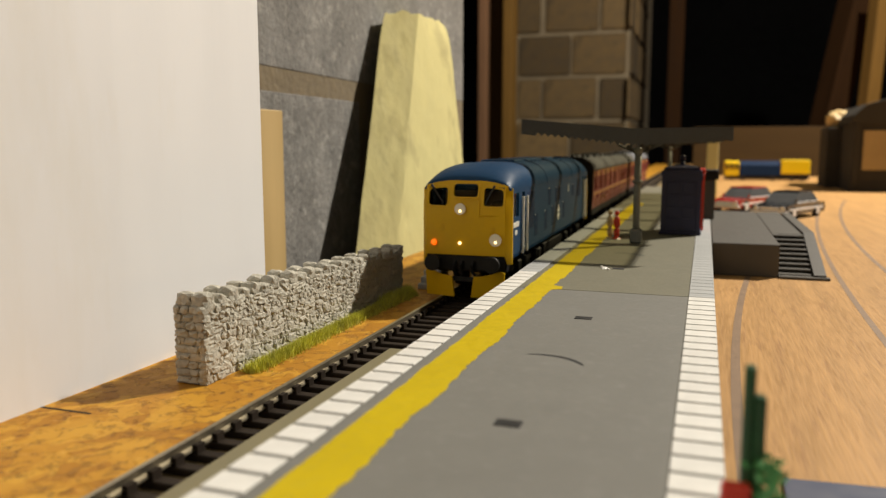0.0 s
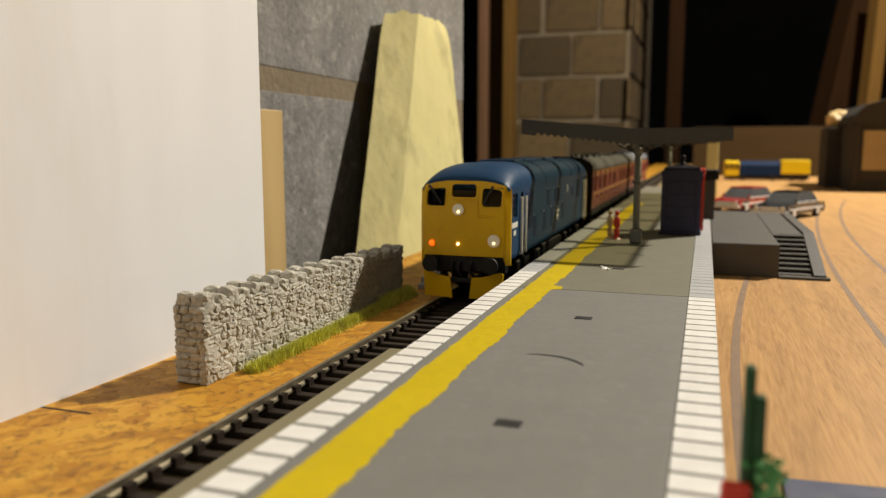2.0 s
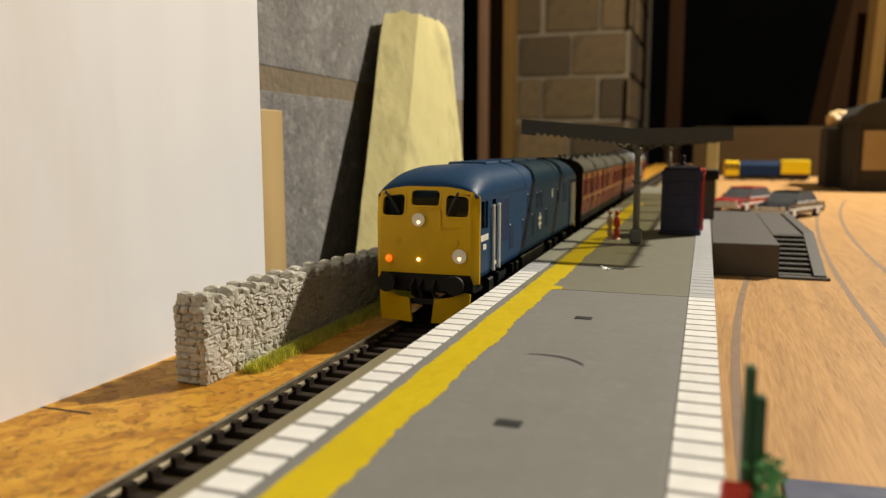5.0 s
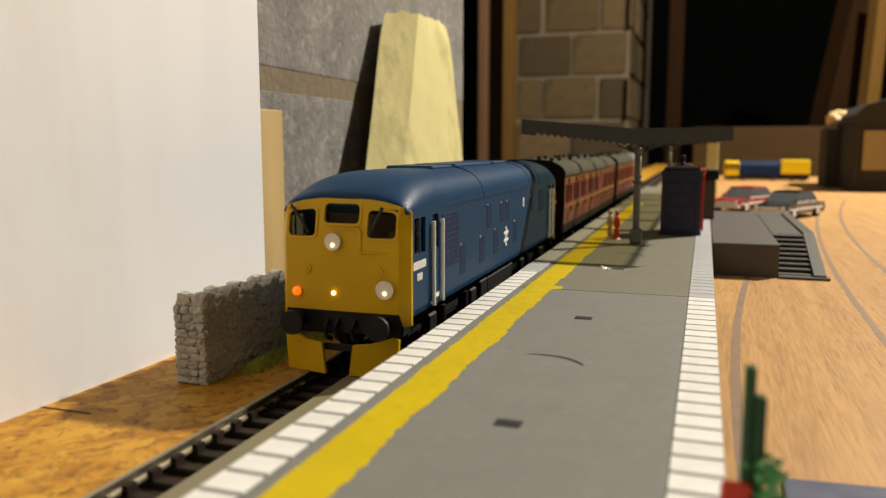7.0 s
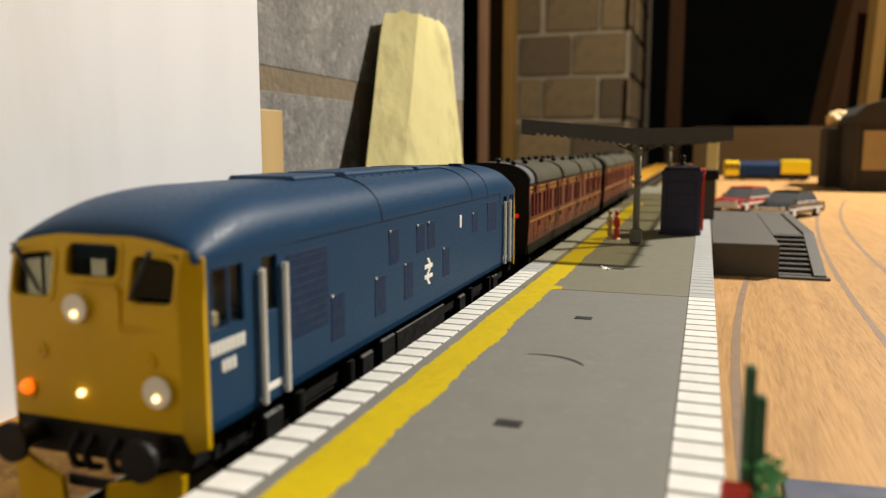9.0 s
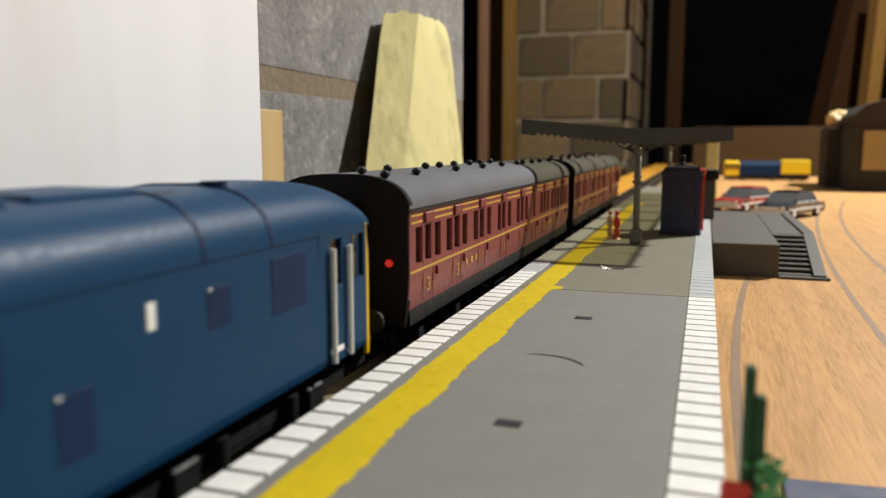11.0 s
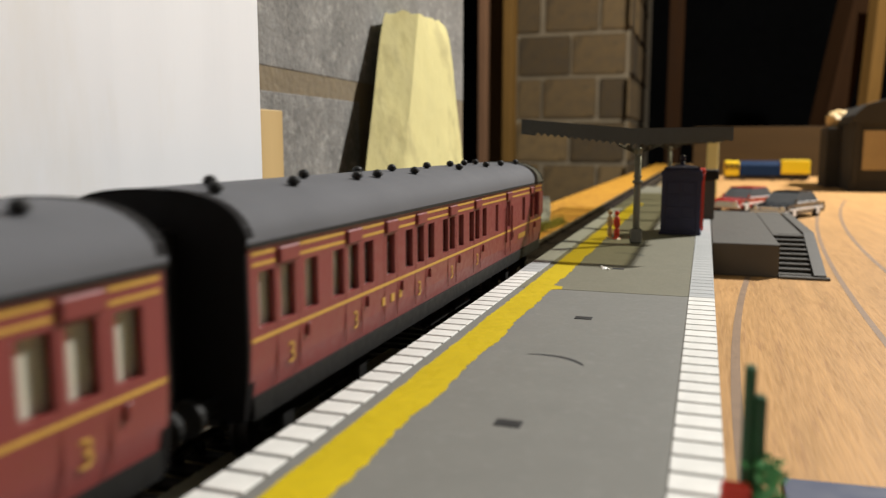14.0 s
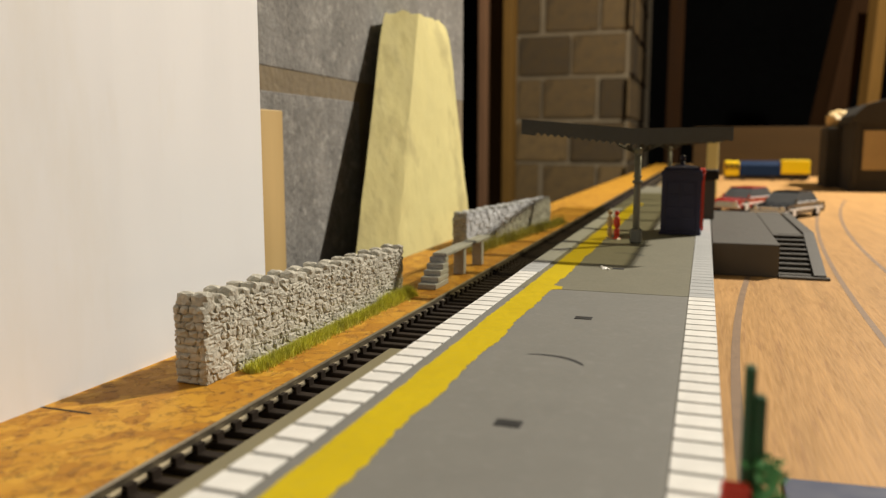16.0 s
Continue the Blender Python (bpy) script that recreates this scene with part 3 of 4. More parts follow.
def build_loco():
    L = thing("diesel_locomotive", "blue model diesel locomotive with yellow cab fronts and lit lamps", "locomotive", 0, 280, 0)
    w = 17.4
    prof = [(w - 0.5, 13.0), (w - 0.1, 14.5), (w, 20), (w, 32), (w - 0.15, 38.6), (-w + 0.15, 38.6), (-w, 32), (-w, 20), (-w + 0.1, 14.5), (-w + 0.5, 13.0)]
    bm = prism(prof, 22, LOCO - 22)
    low = [(w - 0.5, 13.0), (w - 0.1, 14.5), (w, 20), (w, 27.4), (-w, 27.4), (-w, 20), (-w + 0.1, 14.5), (-w + 0.5, 13.0)]
    for ya, yb, fy in ((-1.9, 22, lambda y: y), (LOCO - 22, LOCO - 1.3, lambda y: LOCO - y)):
        loft([[(x, y, z) for x, z in low] for y in (ya, yb)], bm)
        first = -1.9 if ya < 0 else 1.3
        for s in (-1, 1):
            xa, xb = sorted((s * w, s * (w - 1.0)))
            bx(bm, xa, xb, ya, yb, 27.4, 28.3)
            bx(bm, xa, xb, ya, yb, 37.2, 38.6)
            lo, hi = (-0.7, 7.4) if ya < 0 else (2.4, 8.4)
            for y0, y1 in ((first, lo), (hi, 12.7), (17.4, 22)):
                y0, y1 = sorted((fy(y0), fy(y1)))
                bx(bm, xa, xb, y0, y1, 28.3, 37.2)
    body = part("body", bm, "blue", L, "rail blue painted body sides")
    for fy in (lambda y: y, lambda y: LOCO - y):
        part("cab_bulkhead", box(-16.2, 16.2, *sorted((fy(20.2), fy(21.9))), 27.5, 38.4), "cabin", L, "brown cab interior wall")
        part("cab_desk", box(-15, 15, *sorted((fy(0.5), fy(5.0))), 27.5, 30.5, 0.6), "cabin", L)
        part("cab_seat", box(6, 11, *sorted((fy(9), fy(14))), 27.5, 33.5, 0.8), "cabin", L)
    # domed roof
    rings = []
    Y = np.array((-2.45, -1.5, 0.2, 3, 7, 13, 22))
    U = np.sqrt((Y + 2.45) / 24.45)
    wide = np.polyfit(U, (16.6, 16.95, 17.2, 17.35, 17.4, 17.45, 17.45), 3)
    high = np.polyfit(U, (42.5, 43.7, 44.9, 46.0, 47.1, 47.9, 48.3), 3)
    for k in range(25):
        u = k / 24
        y = -2.45 + 24.45 * u * u
        rings.append((y, float(np.polyval(wide, u)), float(np.polyval(high, u)), 38.4 + 0.1 * min(1, 3 * u)))
    rings.append((LOCO / 2, 17.45, 48.35, 38.5))
    rings = rings + [(LOCO - y, a, b, c) for y, a, b, c in rings[-2::-1]]
    rings = [(y - 1.3 * max(0.0, 1 - (y + 2.45) / 16), a, b, c) for y, a, b, c in rings]
    bow = lambda y, x: (front_y(min(abs(x), 15.6)) + 2.9) * max(0.0, 1 - max(0.0, y + 2) / 14)
    rr = []
    for y, ww, zt, z0 in rings:
        e = max(-2.45, min(y, LOCO - y))
        sg = 1 if y < LOCO / 2 else -1
        pts = arch(ww, z0, zt, 44, 0.62 + 0.2 * max(0.0, 1 - max(0.0, e + 2) / 9))
        rr.append([(x, y + sg * bow(e, x), z) for x, z in pts])
    roof = part("roof", loft(rr), "blue", L, "domed blue roof", True)
    roof.data.set_sharp_from_angle(angle=radians(50))
    for y in (62, 131, 149):
        a = [(x, y - 0.5, z) for x, z in arch(17.55, 38.6, 48.62, 18, 0.62)]
        b = [(x, y + 0.5, z) for x, z in arch(17.55, 38.6, 48.62, 18, 0.62)]
        part("roof_rib", loft([a, b]), "blue2", roof)
    for y0, y1, h in ((41, 60, 48.9), (64, 108, 48.95), (111, 130, 48.95)):
        part("roof_hatch", box(-7.5, 7.5, y0, y1, 46.2, h, 0.5), "blue", roof)
    for k in range(9):
        for s in (-1, 1):
            part("roof_bolt", cyl((s * 8.8, 66 + k * 5, 46.4), (s * 8.8, 66 + k * 5, 47.9), 0.5, n=8), "blue2", roof)
    part("exhaust_slot", prism([(7.5, 47.3), (14.2, 43.9), (14.6, 44.6), (7.9, 48.1)], 131.5, 137), "rubber", roof, "black roof slot")
    part("boiler_port", cyl((6, 150, 46.5), (6, 150, 49), 2.2), "blue2", roof)
    # side details on both sides
    for s in (-1, 1):
        X = lambda d: sorted((s * (w - 0.2), s * (w + d)))
        def plate(nm, y0, y1, z0, z1, d, mt, lab=""):
            a, b = X(d)
            return part(nm, box(a, b, y0, y1, z0, z1, 0.05), mt, body, lab)
        for e in (0, 1):
            fy = (lambda y: y) if e == 0 else (lambda y: LOCO - y)
            def P(nm, y0, y1, z0, z1, d, mt, lab=""):
                y0, y1 = sorted((fy(y0), fy(y1)))
                return plate(nm, y0, y1, z0, z1, d, mt, lab)
            wy = (-0.8, 7.5) if e == 0 else (2.3, 8.5)
            for nm, (y0, y1) in (("cab_window", wy), ("door_window", (12.6, 17.5))):
                y0, y1 = sorted((fy(y0), fy(y1)))
                pane = part(nm, box(*sorted((s * (w - 0.75), s * (w - 0.6))), y0, y1, 28.2, 37.3), "cabglass", body, "clear cab side window")
                pane.visible_shadow = False
            P("window_bar", sum(wy) / 2 - 0.3, sum(wy) / 2 + 0.3, 28.2, 37.3, 0.05, "blue")
            P("cab_door", 11.9, 18.2, 13.2, 28.0, 0.10, "blue")
            P("door_step", 12.5, 18, 15.0, 16.2, 0.15, "ivory")
            for d in (11.7, 18.85):
                yy = fy(d - 1.3 * e)
                bm = cyl((s * (w + 0.75), yy, 13.6), (s * (w + 0.75), yy, 35.6), 0.5, n=10)
                for z in (14.2, 35.0):
                    cy(bm, (s * (w - 0.1), yy, z), (s * (w + 0.75), yy, z), 0.3, n=6)
                part("handrail", bm, "ivory", body, "off-white vertical handrail")
        plate("grille", 20.6, 35.4, 21.6, 36.6, 0.10, "blue2", "dark blue louvred grille")
        for k in range(9):
            plate("louvre", 21.0, 35.0, 22.4 + k * 1.6, 22.8 + k * 1.6, 0.13, "blue2")
        for y, z0, z1 in ((39.5, 17.6, 26.6), (60.3, 18, 26.6), (77.5, 18.4, 27.2), (68.4, 28.2, 36.0), (86.0, 28.6, 35.6), (94.0, 28.6, 35.6), (106.0, 19.4, 27.4), (134.0, 28.6, 34.6)):
            plate("panel_vent", y - 2.9, y + 2.9, z0, z1, 0.08, "blue2", "slightly darker blue bodyside panel")
            plate("panel_catch", y - 2.7, y - 2.2, z1 - 0.4, z1 + 0.1, 0.3, "ivory")
        plate("panel_vent", 148.5, 160, 27.0, 36.5, 0.08, "blue2", "slightly darker blue bodyside panel")
        plate("data_panel", 118.4, 120.0, 31.4, 35.0, 0.12, "ivory", "small white data panel")
        # twin-bar emblem
        for z0, dy in ((24.2, 1.2), (21.6, -1.2)):
            plate("emblem_bar", 91.6 - 3.0, 91.6 + 3.0, z0 - 0.55, z0 + 0.55, 0.13, "ivory")
        a, b = X(0.15)
        for z0, z1, sg in ((24.2, 26.4, 1), (21.6, 24.2, -1), (19.5, 21.6, 1)):
            y0, y1 = (93.2, 91.0) if z0 > 24 else ((90.0, 93.2) if z0 > 21 else (92.2, 90.0))
            part("emblem_stroke", prism([(y0 - 0.7, z0), (y0 + 0.7, z0), (y1 + 0.7, z1), (y1 - 0.7, z1)], a, b, "x"), "ivory", body)
        # running number as plain bars
        for k in range(7):
            y0 = -1.5 + k * 1.3
            plate("number_bar", y0, y0 + 0.95, 24.5, 26.5, 0.14, "ivory")
        for k in range(3):
            plate("number_bar", 1.2 + k * 1.3, 2.1 + k * 1.3, 21.6, 23.4, 0.13, "ivory")
    # cab fronts
    for flip in (False, True):
        cf, f = cab_front(L, flip)
        cf.name = "cab_front"
        if not flip:
            for x, z, r in ((-1.7, 31.6, 2.1), (11.9, 20.4, 2.3)):
                bm = cyl((x, f(-5.2), z), (x, f(-4.8), z), r, n=24)
                part("headcode_disc", bm, "disc", L, "white headcode disc")
                part("lamp_bulb", ball(bmesh.new(), (x + 0.1, f(-5.3), z - 0.8), 0.52), "lampw", L, "glowing warm white lamp")
            part("lamp_bulb", ball(bmesh.new(), (-1.9, f(-4.5), 18.8), 0.6), "lampw", L, "glowing warm white lamp")
            part("lamp_bulb", ball(bmesh.new(), (-12.1, f(-4.4), 18.8), 1.15), "lampo", L, "glowing orange lamp")
            part("jumper", cyl((-12.3, f(-4.3), 18.3), (-12.3, f(-3.0), 18.3), 1.6), "yellow", L)
        else:
            for x in (-12, 12):
                part("lamp_bulb", ball(bmesh.new(), (x, f(-4.4), 19.5), 0.8), "redglow", L, "glowing red tail lamp")
        beam = part("buffer_beam", box(-15.6, 15.6, *sorted((f(-3.2), f(2))), 8.2, 14.4, 0.5), "black", L)
        for x in (-11.4, 11.4):
            bm = cyl((x, f(-3), 11.6), (x, f(-8.2), 11.6), 1.7, 1.4)
            cy(bm, (x, f(-8.2), 11.6), (x, f(-9.0), 11.6), 3.1, 3.0, 24)
            part("buffer", bm, "black", L, "round black buffer")
        for x in (-4, -1.3, 3.2):
            bm = bmesh.new()
            q = [(x, f(-3.2), 12), (x - 0.3, f(-4.8), 10), (x, f(-4.4), 7.6), (x + 0.4, f(-2.6), 6.8)]
            for a, b in zip(q, q[1:]):
                cy(bm, a, b, 0.6, n=8)
            part("brake_hose", bm, "black", L)
        if flip:
            part("coupling", box(-2.6, 2.6, *sorted((f(-9), f(-2))), 3.2, 5.2, 0.4), "black", L)
        if not flip:
            for s in (-1, 1):
                pts = [(s * 3.2, -1.0), (s * 14.8, -1.0), (s * 15.4, 8.2), (s * 13.8, 8.7), (s * 8.5, 7.0), (s * 4.2, 6.6)]
                pl = part("snow_plough", prism(pts, f(-6.2), f(-5.2)), "yellow", L, "yellow snowplough blade")
                for v in pl.data.vertices:
                    v.co.y += (abs(v.co.x) - 0.008) * 0.22
            part("plough_stay", box(-5, 5, f(-5.0), f(-4.4), 4.4, 6.2, 0.2), "black", L)
    # underframe and bogies
    part("underframe", box(-14, 14, 3, LOCO - 3, 6.5, 12.6, 0.4), "black", L)
    part("fuel_tank", box(-15.5, 15.5, 74, 111, 2.6, 11.2, 0.8), "black", L)
    part("battery_box", box(-16, 16, 64, 72.5, 4.4, 11.2, 0.5), "black", L)
    for yc in (38, 147):
        bg = part("bogie_frame", box(-13.6, 13.6, yc - 26, yc + 26, 5.2, 9.2, 0.6), "black", L, "black cast bogie frame")
        for s in (-1, 1):
            for dy in (-19.5, 19.5):
                part("axle_box", box(*sorted((s * 13.4, s * 15.6)), yc + dy - 3.2, yc + dy + 3.2, 4.0, 10.0, 0.5), "black", bg)
                part("spring", cyl((s * 14.8, yc + dy * 0.55, 4.6), (s * 14.8, yc + dy * 0.55, 10.6), 1.5, n=10), "black", bg)
            part("step_iron", box(*sorted((s * 14.2, s * 16.4)), yc - 3, yc + 3, 3.0, 4.0, 0.2), "black", bg)
    ws = [build_wheelset(L, yc + d) for yc in (38, 147) for d in (-19.5, 19.5)]
    return L, ws


loco, loco_wheels = build_loco()

# ---- coaches: local y = 0 at the leading end ----
COACH = 225.5
WIN1 = (6.4, 13.1, 20.6, 30.4, 37.4, 45.0, 56.5, 63.2, 71.8, 85.4, 91.1, 99.6, 113.4, 120.0, 127.7, 142.1, 157.2, 164.1, 171.7, 181.3, 188.2, 195.6, 204.8, 211.4, 218.9)
WIN2 = (5.1, 11.8, 20.1, 30.8, 37.6, 45.1, 57.1, 68.5, 76.3, 84.1, 95.9, 101.7, 110.0, 120.6, 126.8, 135.0, 150.5, 166.7, 191.3, 205.4, 211.6)
NARROW = {142.1: 1.9, 150.5: 1.8, 211.6: 0.9}
DOOR1 = (13.1, 37.4, 63.2, 91.1, 120.0, 142.1, 164.1, 188.2, 211.4)
DOOR2 = (11.8, 37.6, 57.1, 76.3, 101.7, 126.8, 166.7, 205.4)
VENT1 = tuple((10.6, y) for y in (3, 24.5, 59.5, 90, 117, 142, 152, 171, 188, 211)) + tuple((4, y) for y in (4, 20.5, 50, 63, 78, 96, 110, 124))
VENT2 = tuple((9.8, y) for y in (4, 29, 57.5, 69, 94, 134, 166, 187, 211)) + tuple((3.2, y) for y in (12, 45, 72, 94, 122, 145, 161, 175))


def figure_text(txt, parent, x, y, z, size, side):
    cu = bpy.data.curves.new("class_figure", "FONT")
    cu.body, cu.size, cu.extrude, cu.align_x = txt, size * 0.001, 0.00004, "CENTER"
    tmp = bpy.data.objects.new("t", cu)
    me = bpy.data.meshes.new_from_object(tmp)
    bpy.data.objects.remove(tmp)
    me.materials.clear()
    me.materials.append(M["gold"])
    ob = new("class_figure", me)
    ob.parent = parent
    ob.matrix_basis = pose(side * x / 1000, y / 1000, z / 1000, 90, 0, 90 * side)
    ob["label"] = "gold class figure"
    return ob


def build_coach(wins, doors, vents, lab, figs, marks, ducket):
    C = thing("railway_coach", lab, "coach", 0, 488, 0, group="coaches of the train")
    w, t = 18.0, 1.3
    zs, ze = 26.2, 35.2
    body = part("floor_pan", box(-w + 0.5, w - 0.5, 1.2, COACH - 1.2, 11.4, 15.2), "black", C, "black solebar")
    for s in (-1, 1):
        xa, xb = sorted((s * (w - t), s * w))
        bm = bmesh.new()
        xo, xi = s * w, s * (w - t)
        low = [(s * (w - 0.9), 15.2), (s * (w - 0.25), 19), (xo, 23.5), (xo, zs), (xi, zs), (xi, 15.2)]
        loft([[(x, y, z) for x, z in low] for y in (0, COACH)], bm)
        bx(bm, xa, xb, 0, COACH, ze, 39.8)
        edges = [0.0]
        openings = [(c, NARROW.get(c, 2.4)) for c in wins] if s > 0 else [(12 + 17.1 * k, 7.2) for k in range(13)]
        for c, hw in openings:
            edges += [c - hw, c + hw]
        edges.append(COACH)
        for a, b in zip(edges[::2], edges[1::2]):
            if b > a:
                bx(bm, xa, xb, a, b, zs, ze)
        side = part("side_wall", bm, "maroon", C, "maroon panelled coach side")
        for c, hw in openings:
            pane = part("window_pane", box(s * w - s * 0.9 - 0.1, s * w - s * 0.9 + 0.1, c - hw - 0.2, c + hw + 0.2, zs - 0.2, ze + 0.2), "glass", side)
            pane.visible_shadow = False
        part("waist_line", box(*sorted((s * (w - 0.1), s * (w + 0.10))), 0.3, COACH - 0.3, 24.2, 24.85), "gold", side, "gold lining stripe")
        seg = [0.8] + [d for d in doors] + [COACH - 0.8]
        for a, b in zip(seg, seg[1:]):
            a2, b2 = (a + 4.2 if a > 1 else a), (b - 4.2 if b < COACH - 1 else b)
            if b2 > a2:
                part("eaves_line", box(*sorted((s * (w - 0.1), s * (w + 0.10))), a2, b2, 37.85, 38.45), "gold", side)
                part("eaves_line", box(*sorted((s * (w - 0.1), s * (w + 0.10))), a2, b2, 36.15, 36.75), "gold", side)
        for d in doors:
            part("vent_bonnet", box(*sorted((s * (w - 0.1), s * (w + 0.7))), d - 3.4, d + 3.4, 35.7, 38.5, 0.3), "maroon", side, "maroon door ventilator bonnet")
            part("door_seam", box(*sorted((s * (w - 0.1), s * (w + 0.06))), d - 3.9, d - 3.6, 16.5, 35), "maroon", side)
            part("door_seam", box(*sorted((s * (w - 0.1), s * (w + 0.06))), d + 3.6, d + 3.9, 16.5, 35), "maroon", side)
            part("door_handle", box(*sorted((s * (w - 0.1), s * (w + 0.6))), d + 5.9, d + 6.7, 21.6, 23.8, 0.1), "maroon", side)
        for y, tx in figs:
            figure_text(tx, side, w - 0.02 if True else w, y, 18.2, 5.2, s)
        for y, wd in marks:
            part("letter_bar", box(*sorted((s * (w - 0.35), s * (w + 0.06))), y, y + wd, 20.0, 21.8), "gold", side, "small gold lettering bar")
        if ducket and s > 0:
            part("ducket", box(w - 0.1, w + 1.5, 213.4, 221.6, 26.6, 36.0, 0.5, 2), "maroon", side, "maroon bulged lookout panel")
            part("recess_rail", cyl((w + 0.5, 162.4, 21.0), (w + 0.5, 162.4, 33.5), 0.3, n=8), "maroon", side)
            part("recess_rail", cyl((w + 0.5, 170.4, 21.0), (w + 0.5, 170.4, 33.5), 0.3, n=8), "maroon", side)
    for y0, y1 in ((-0.8, 1.3), (COACH - 1.3, COACH + 0.8)):
        pts = [(w - 1.2, 11.6), (w - 0.5, 17), (w - 0.05, 23), (w - 0.05, 39.5)] + arch(w + 0.5, 39.5, 48.1, 20, 0.7)[1:-1] + [(-w + 0.05, 39.5), (-w + 0.05, 23), (-w + 0.5, 17), (-w + 1.2, 11.6)]
        end = part("end_wall", prism(pts, y0, y1), "endblack", C, "plain black coach end")
        yb = (y0 - 4.5, y0) if y0 < 5 else (y1, y1 + 4.5)
        part("gangway", box(-6, 6, *yb, 14, 42, 0.8), "endblack", end, "black corridor connection")
        yd = -1 if y0 < 5 else 1
        ye = y0 if y0 < 5 else y1
        for x in (-11.4, 11.4):
            bm = cyl((x, ye, 14), (x, ye + yd * 6, 14), 1.2)
            cy(bm, (x, ye + yd * 6, 14), (x, ye + yd * 7, 14), 2.9)
            part("buffer", bm, "black", end)
        part("coupling", box(-2, 2, *sorted((ye, ye + yd * 10.4)), 4.5, 6, 0.3), "black", end)
    rings = [[(x, y, z) for x, z in arch(w + 0.45, 39.6, 48.0, 18, 0.7)] for y in (-0.6, COACH + 0.6)]
    roof = part("roof", loft(rings), "roof", C, "matt dark grey roof", True)
    roof.data.set_sharp_from_angle(angle=radians(50))
    for s in (-1, 1):
        part("gutter", box(*sorted((s * (w + 0.1), s * (w + 0.6))), -0.3, COACH + 0.3, 39.3, 40.0), "black", roof)
    for x, y in vents:
        z = 39.6 + 8.4 * math.sqrt(1 - (x / 18.45) ** (2 / 0.7)) ** 0.95
        bm = cyl((x, y, z - 1), (x, y, z + 0.5), 0.7, n=8)
        cy(bm, (x, y, z + 0.3), (x, y, z + 0.9), 1.0, 1.45, 10)
        ball(bm, (x, y, z + 1.0), 1.2, 0.8)
        part("roof_vent", bm, "black", roof, "small black torpedo vent", True)
    part("interior", box(-16, 16, 2, COACH - 2, 15.5, 25, 0.5), "cream", C, "pale seat moulding")
    part("compartment_wall", box(16.0, 16.45, 3, COACH - 3, 25, 39), "cream", C, "pale interior partition")
    part("underframe", box(-9, 9, 4, COACH - 4, 8, 13.2, 0.4), "black", C)
    ws = []
    for yc in (32, COACH - 32):
        bg = part("bogie_frame", box(-12.5, 12.5, yc - 20, yc + 20, 5, 8.5, 0.5), "black", C, "black coach bogie")
        for s in (-1, 1):
            part("side_frame", box(*sorted((s * 11.8, s * 13.4)), yc - 21, yc + 21, 5.5, 9.5, 0.5), "black", bg)
            for dy in (-16, 16):
                part("axle_box", box(*sorted((s * 13, s * 15)), yc + dy - 2.2, yc + dy + 2.2, 4.5, 9.8, 0.4), "black", bg)
        ws += [build_wheelset(C, yc + d, 6.2) for d in (-16, 16)]
    for s in (-1, 1):
        bm = bmesh.new()
        for a, b in (((70, 12.8), (92, 5.5)), ((92, 5.5), (137, 5.5)), ((137, 5.5), (159, 12.8)), ((92, 5.5), (92, 12.8)), ((137, 5.5), (137, 12.8))):
            cy(bm, (s * 12.5, a[0], a[1]), (s * 12.5, b[0], b[1]), 0.6, n=6)
        part("truss_rod", bm, "black", C)
    for y0, y1 in ((96, 112), (118, 134)):
        part("battery_box", box(-13.5, 13.5, y0, y1, 5, 12.8, 0.4), "black", C)
    return C, ws


coach1, wheels1 = build_coach(WIN1, DOOR1, VENT1, "maroon panelled model coach with grey roof and gold lining",
                              ((13.5, "3"), (38.5, "3"), (64.6, "1"), (92.4, "1"), (119.5, "1"), (165, "3"), (188.6, "3"), (211, "3")), ((46.2, 1.5), (51.2, 1.9), (56, 1.5), (174, 1.6), (176.4, 1.6), (178.8, 1.6)), False)
coach2, wheels2 = build_coach(WIN2, DOOR2, VENT2, "maroon model brake coach with grey roof at the train's end",
                              ((12.6, "3"), (38.4, "3"), (75.4, "3"), (101.4, "3"), (127, "3")), ((52, 1.5), (57, 1.9), (62, 1.5), (183.2, 1.5), (185.6, 1.5), (188, 1.5), (190.4, 1.5), (192.8, 1.5)), True)
# Glowing ball stands in for the locomotive's red light on the coach end.
part("tail_lamp", ball(bmesh.new(), (13.2, -1.2, 27), 1.0), "redglow", coach1, "red lamp glow on the coach end, built as a small ball")


# ---- stone walls, stile and grass beside the line ----
def rock(bm, c, half, rng, rough=0.34, box_like=0.86):
    """An uneven lump of stone: a rounded block pushed about by noise."""
    m = Matrix.Translation(c) @ Matrix.Rotation(rng.uniform(-0.3, 0.3), 4, "X") @ Matrix.Rotation(rng.uniform(-0.12, 0.12), 4, "Z")
    made = bmesh.ops.create_icosphere(bm, subdivisions=2, radius=1.0)["verts"]
    off = Vector((rng.uniform(0, 90), rng.uniform(0, 90), rng.uniform(0, 90)))
    for v in made:
        p = v.co.copy()
        k = max(abs(p.x), abs(p.y), abs(p.z))
        p = p.lerp(p / k, box_like) * (1 + rough * noise.noise(p * 1.7 + off) + rough * 0.5 * noise.noise(p * 4 + off))
        v.co = m @ Vector((p.x * half[0], p.y * half[1], p.z * half[2]))


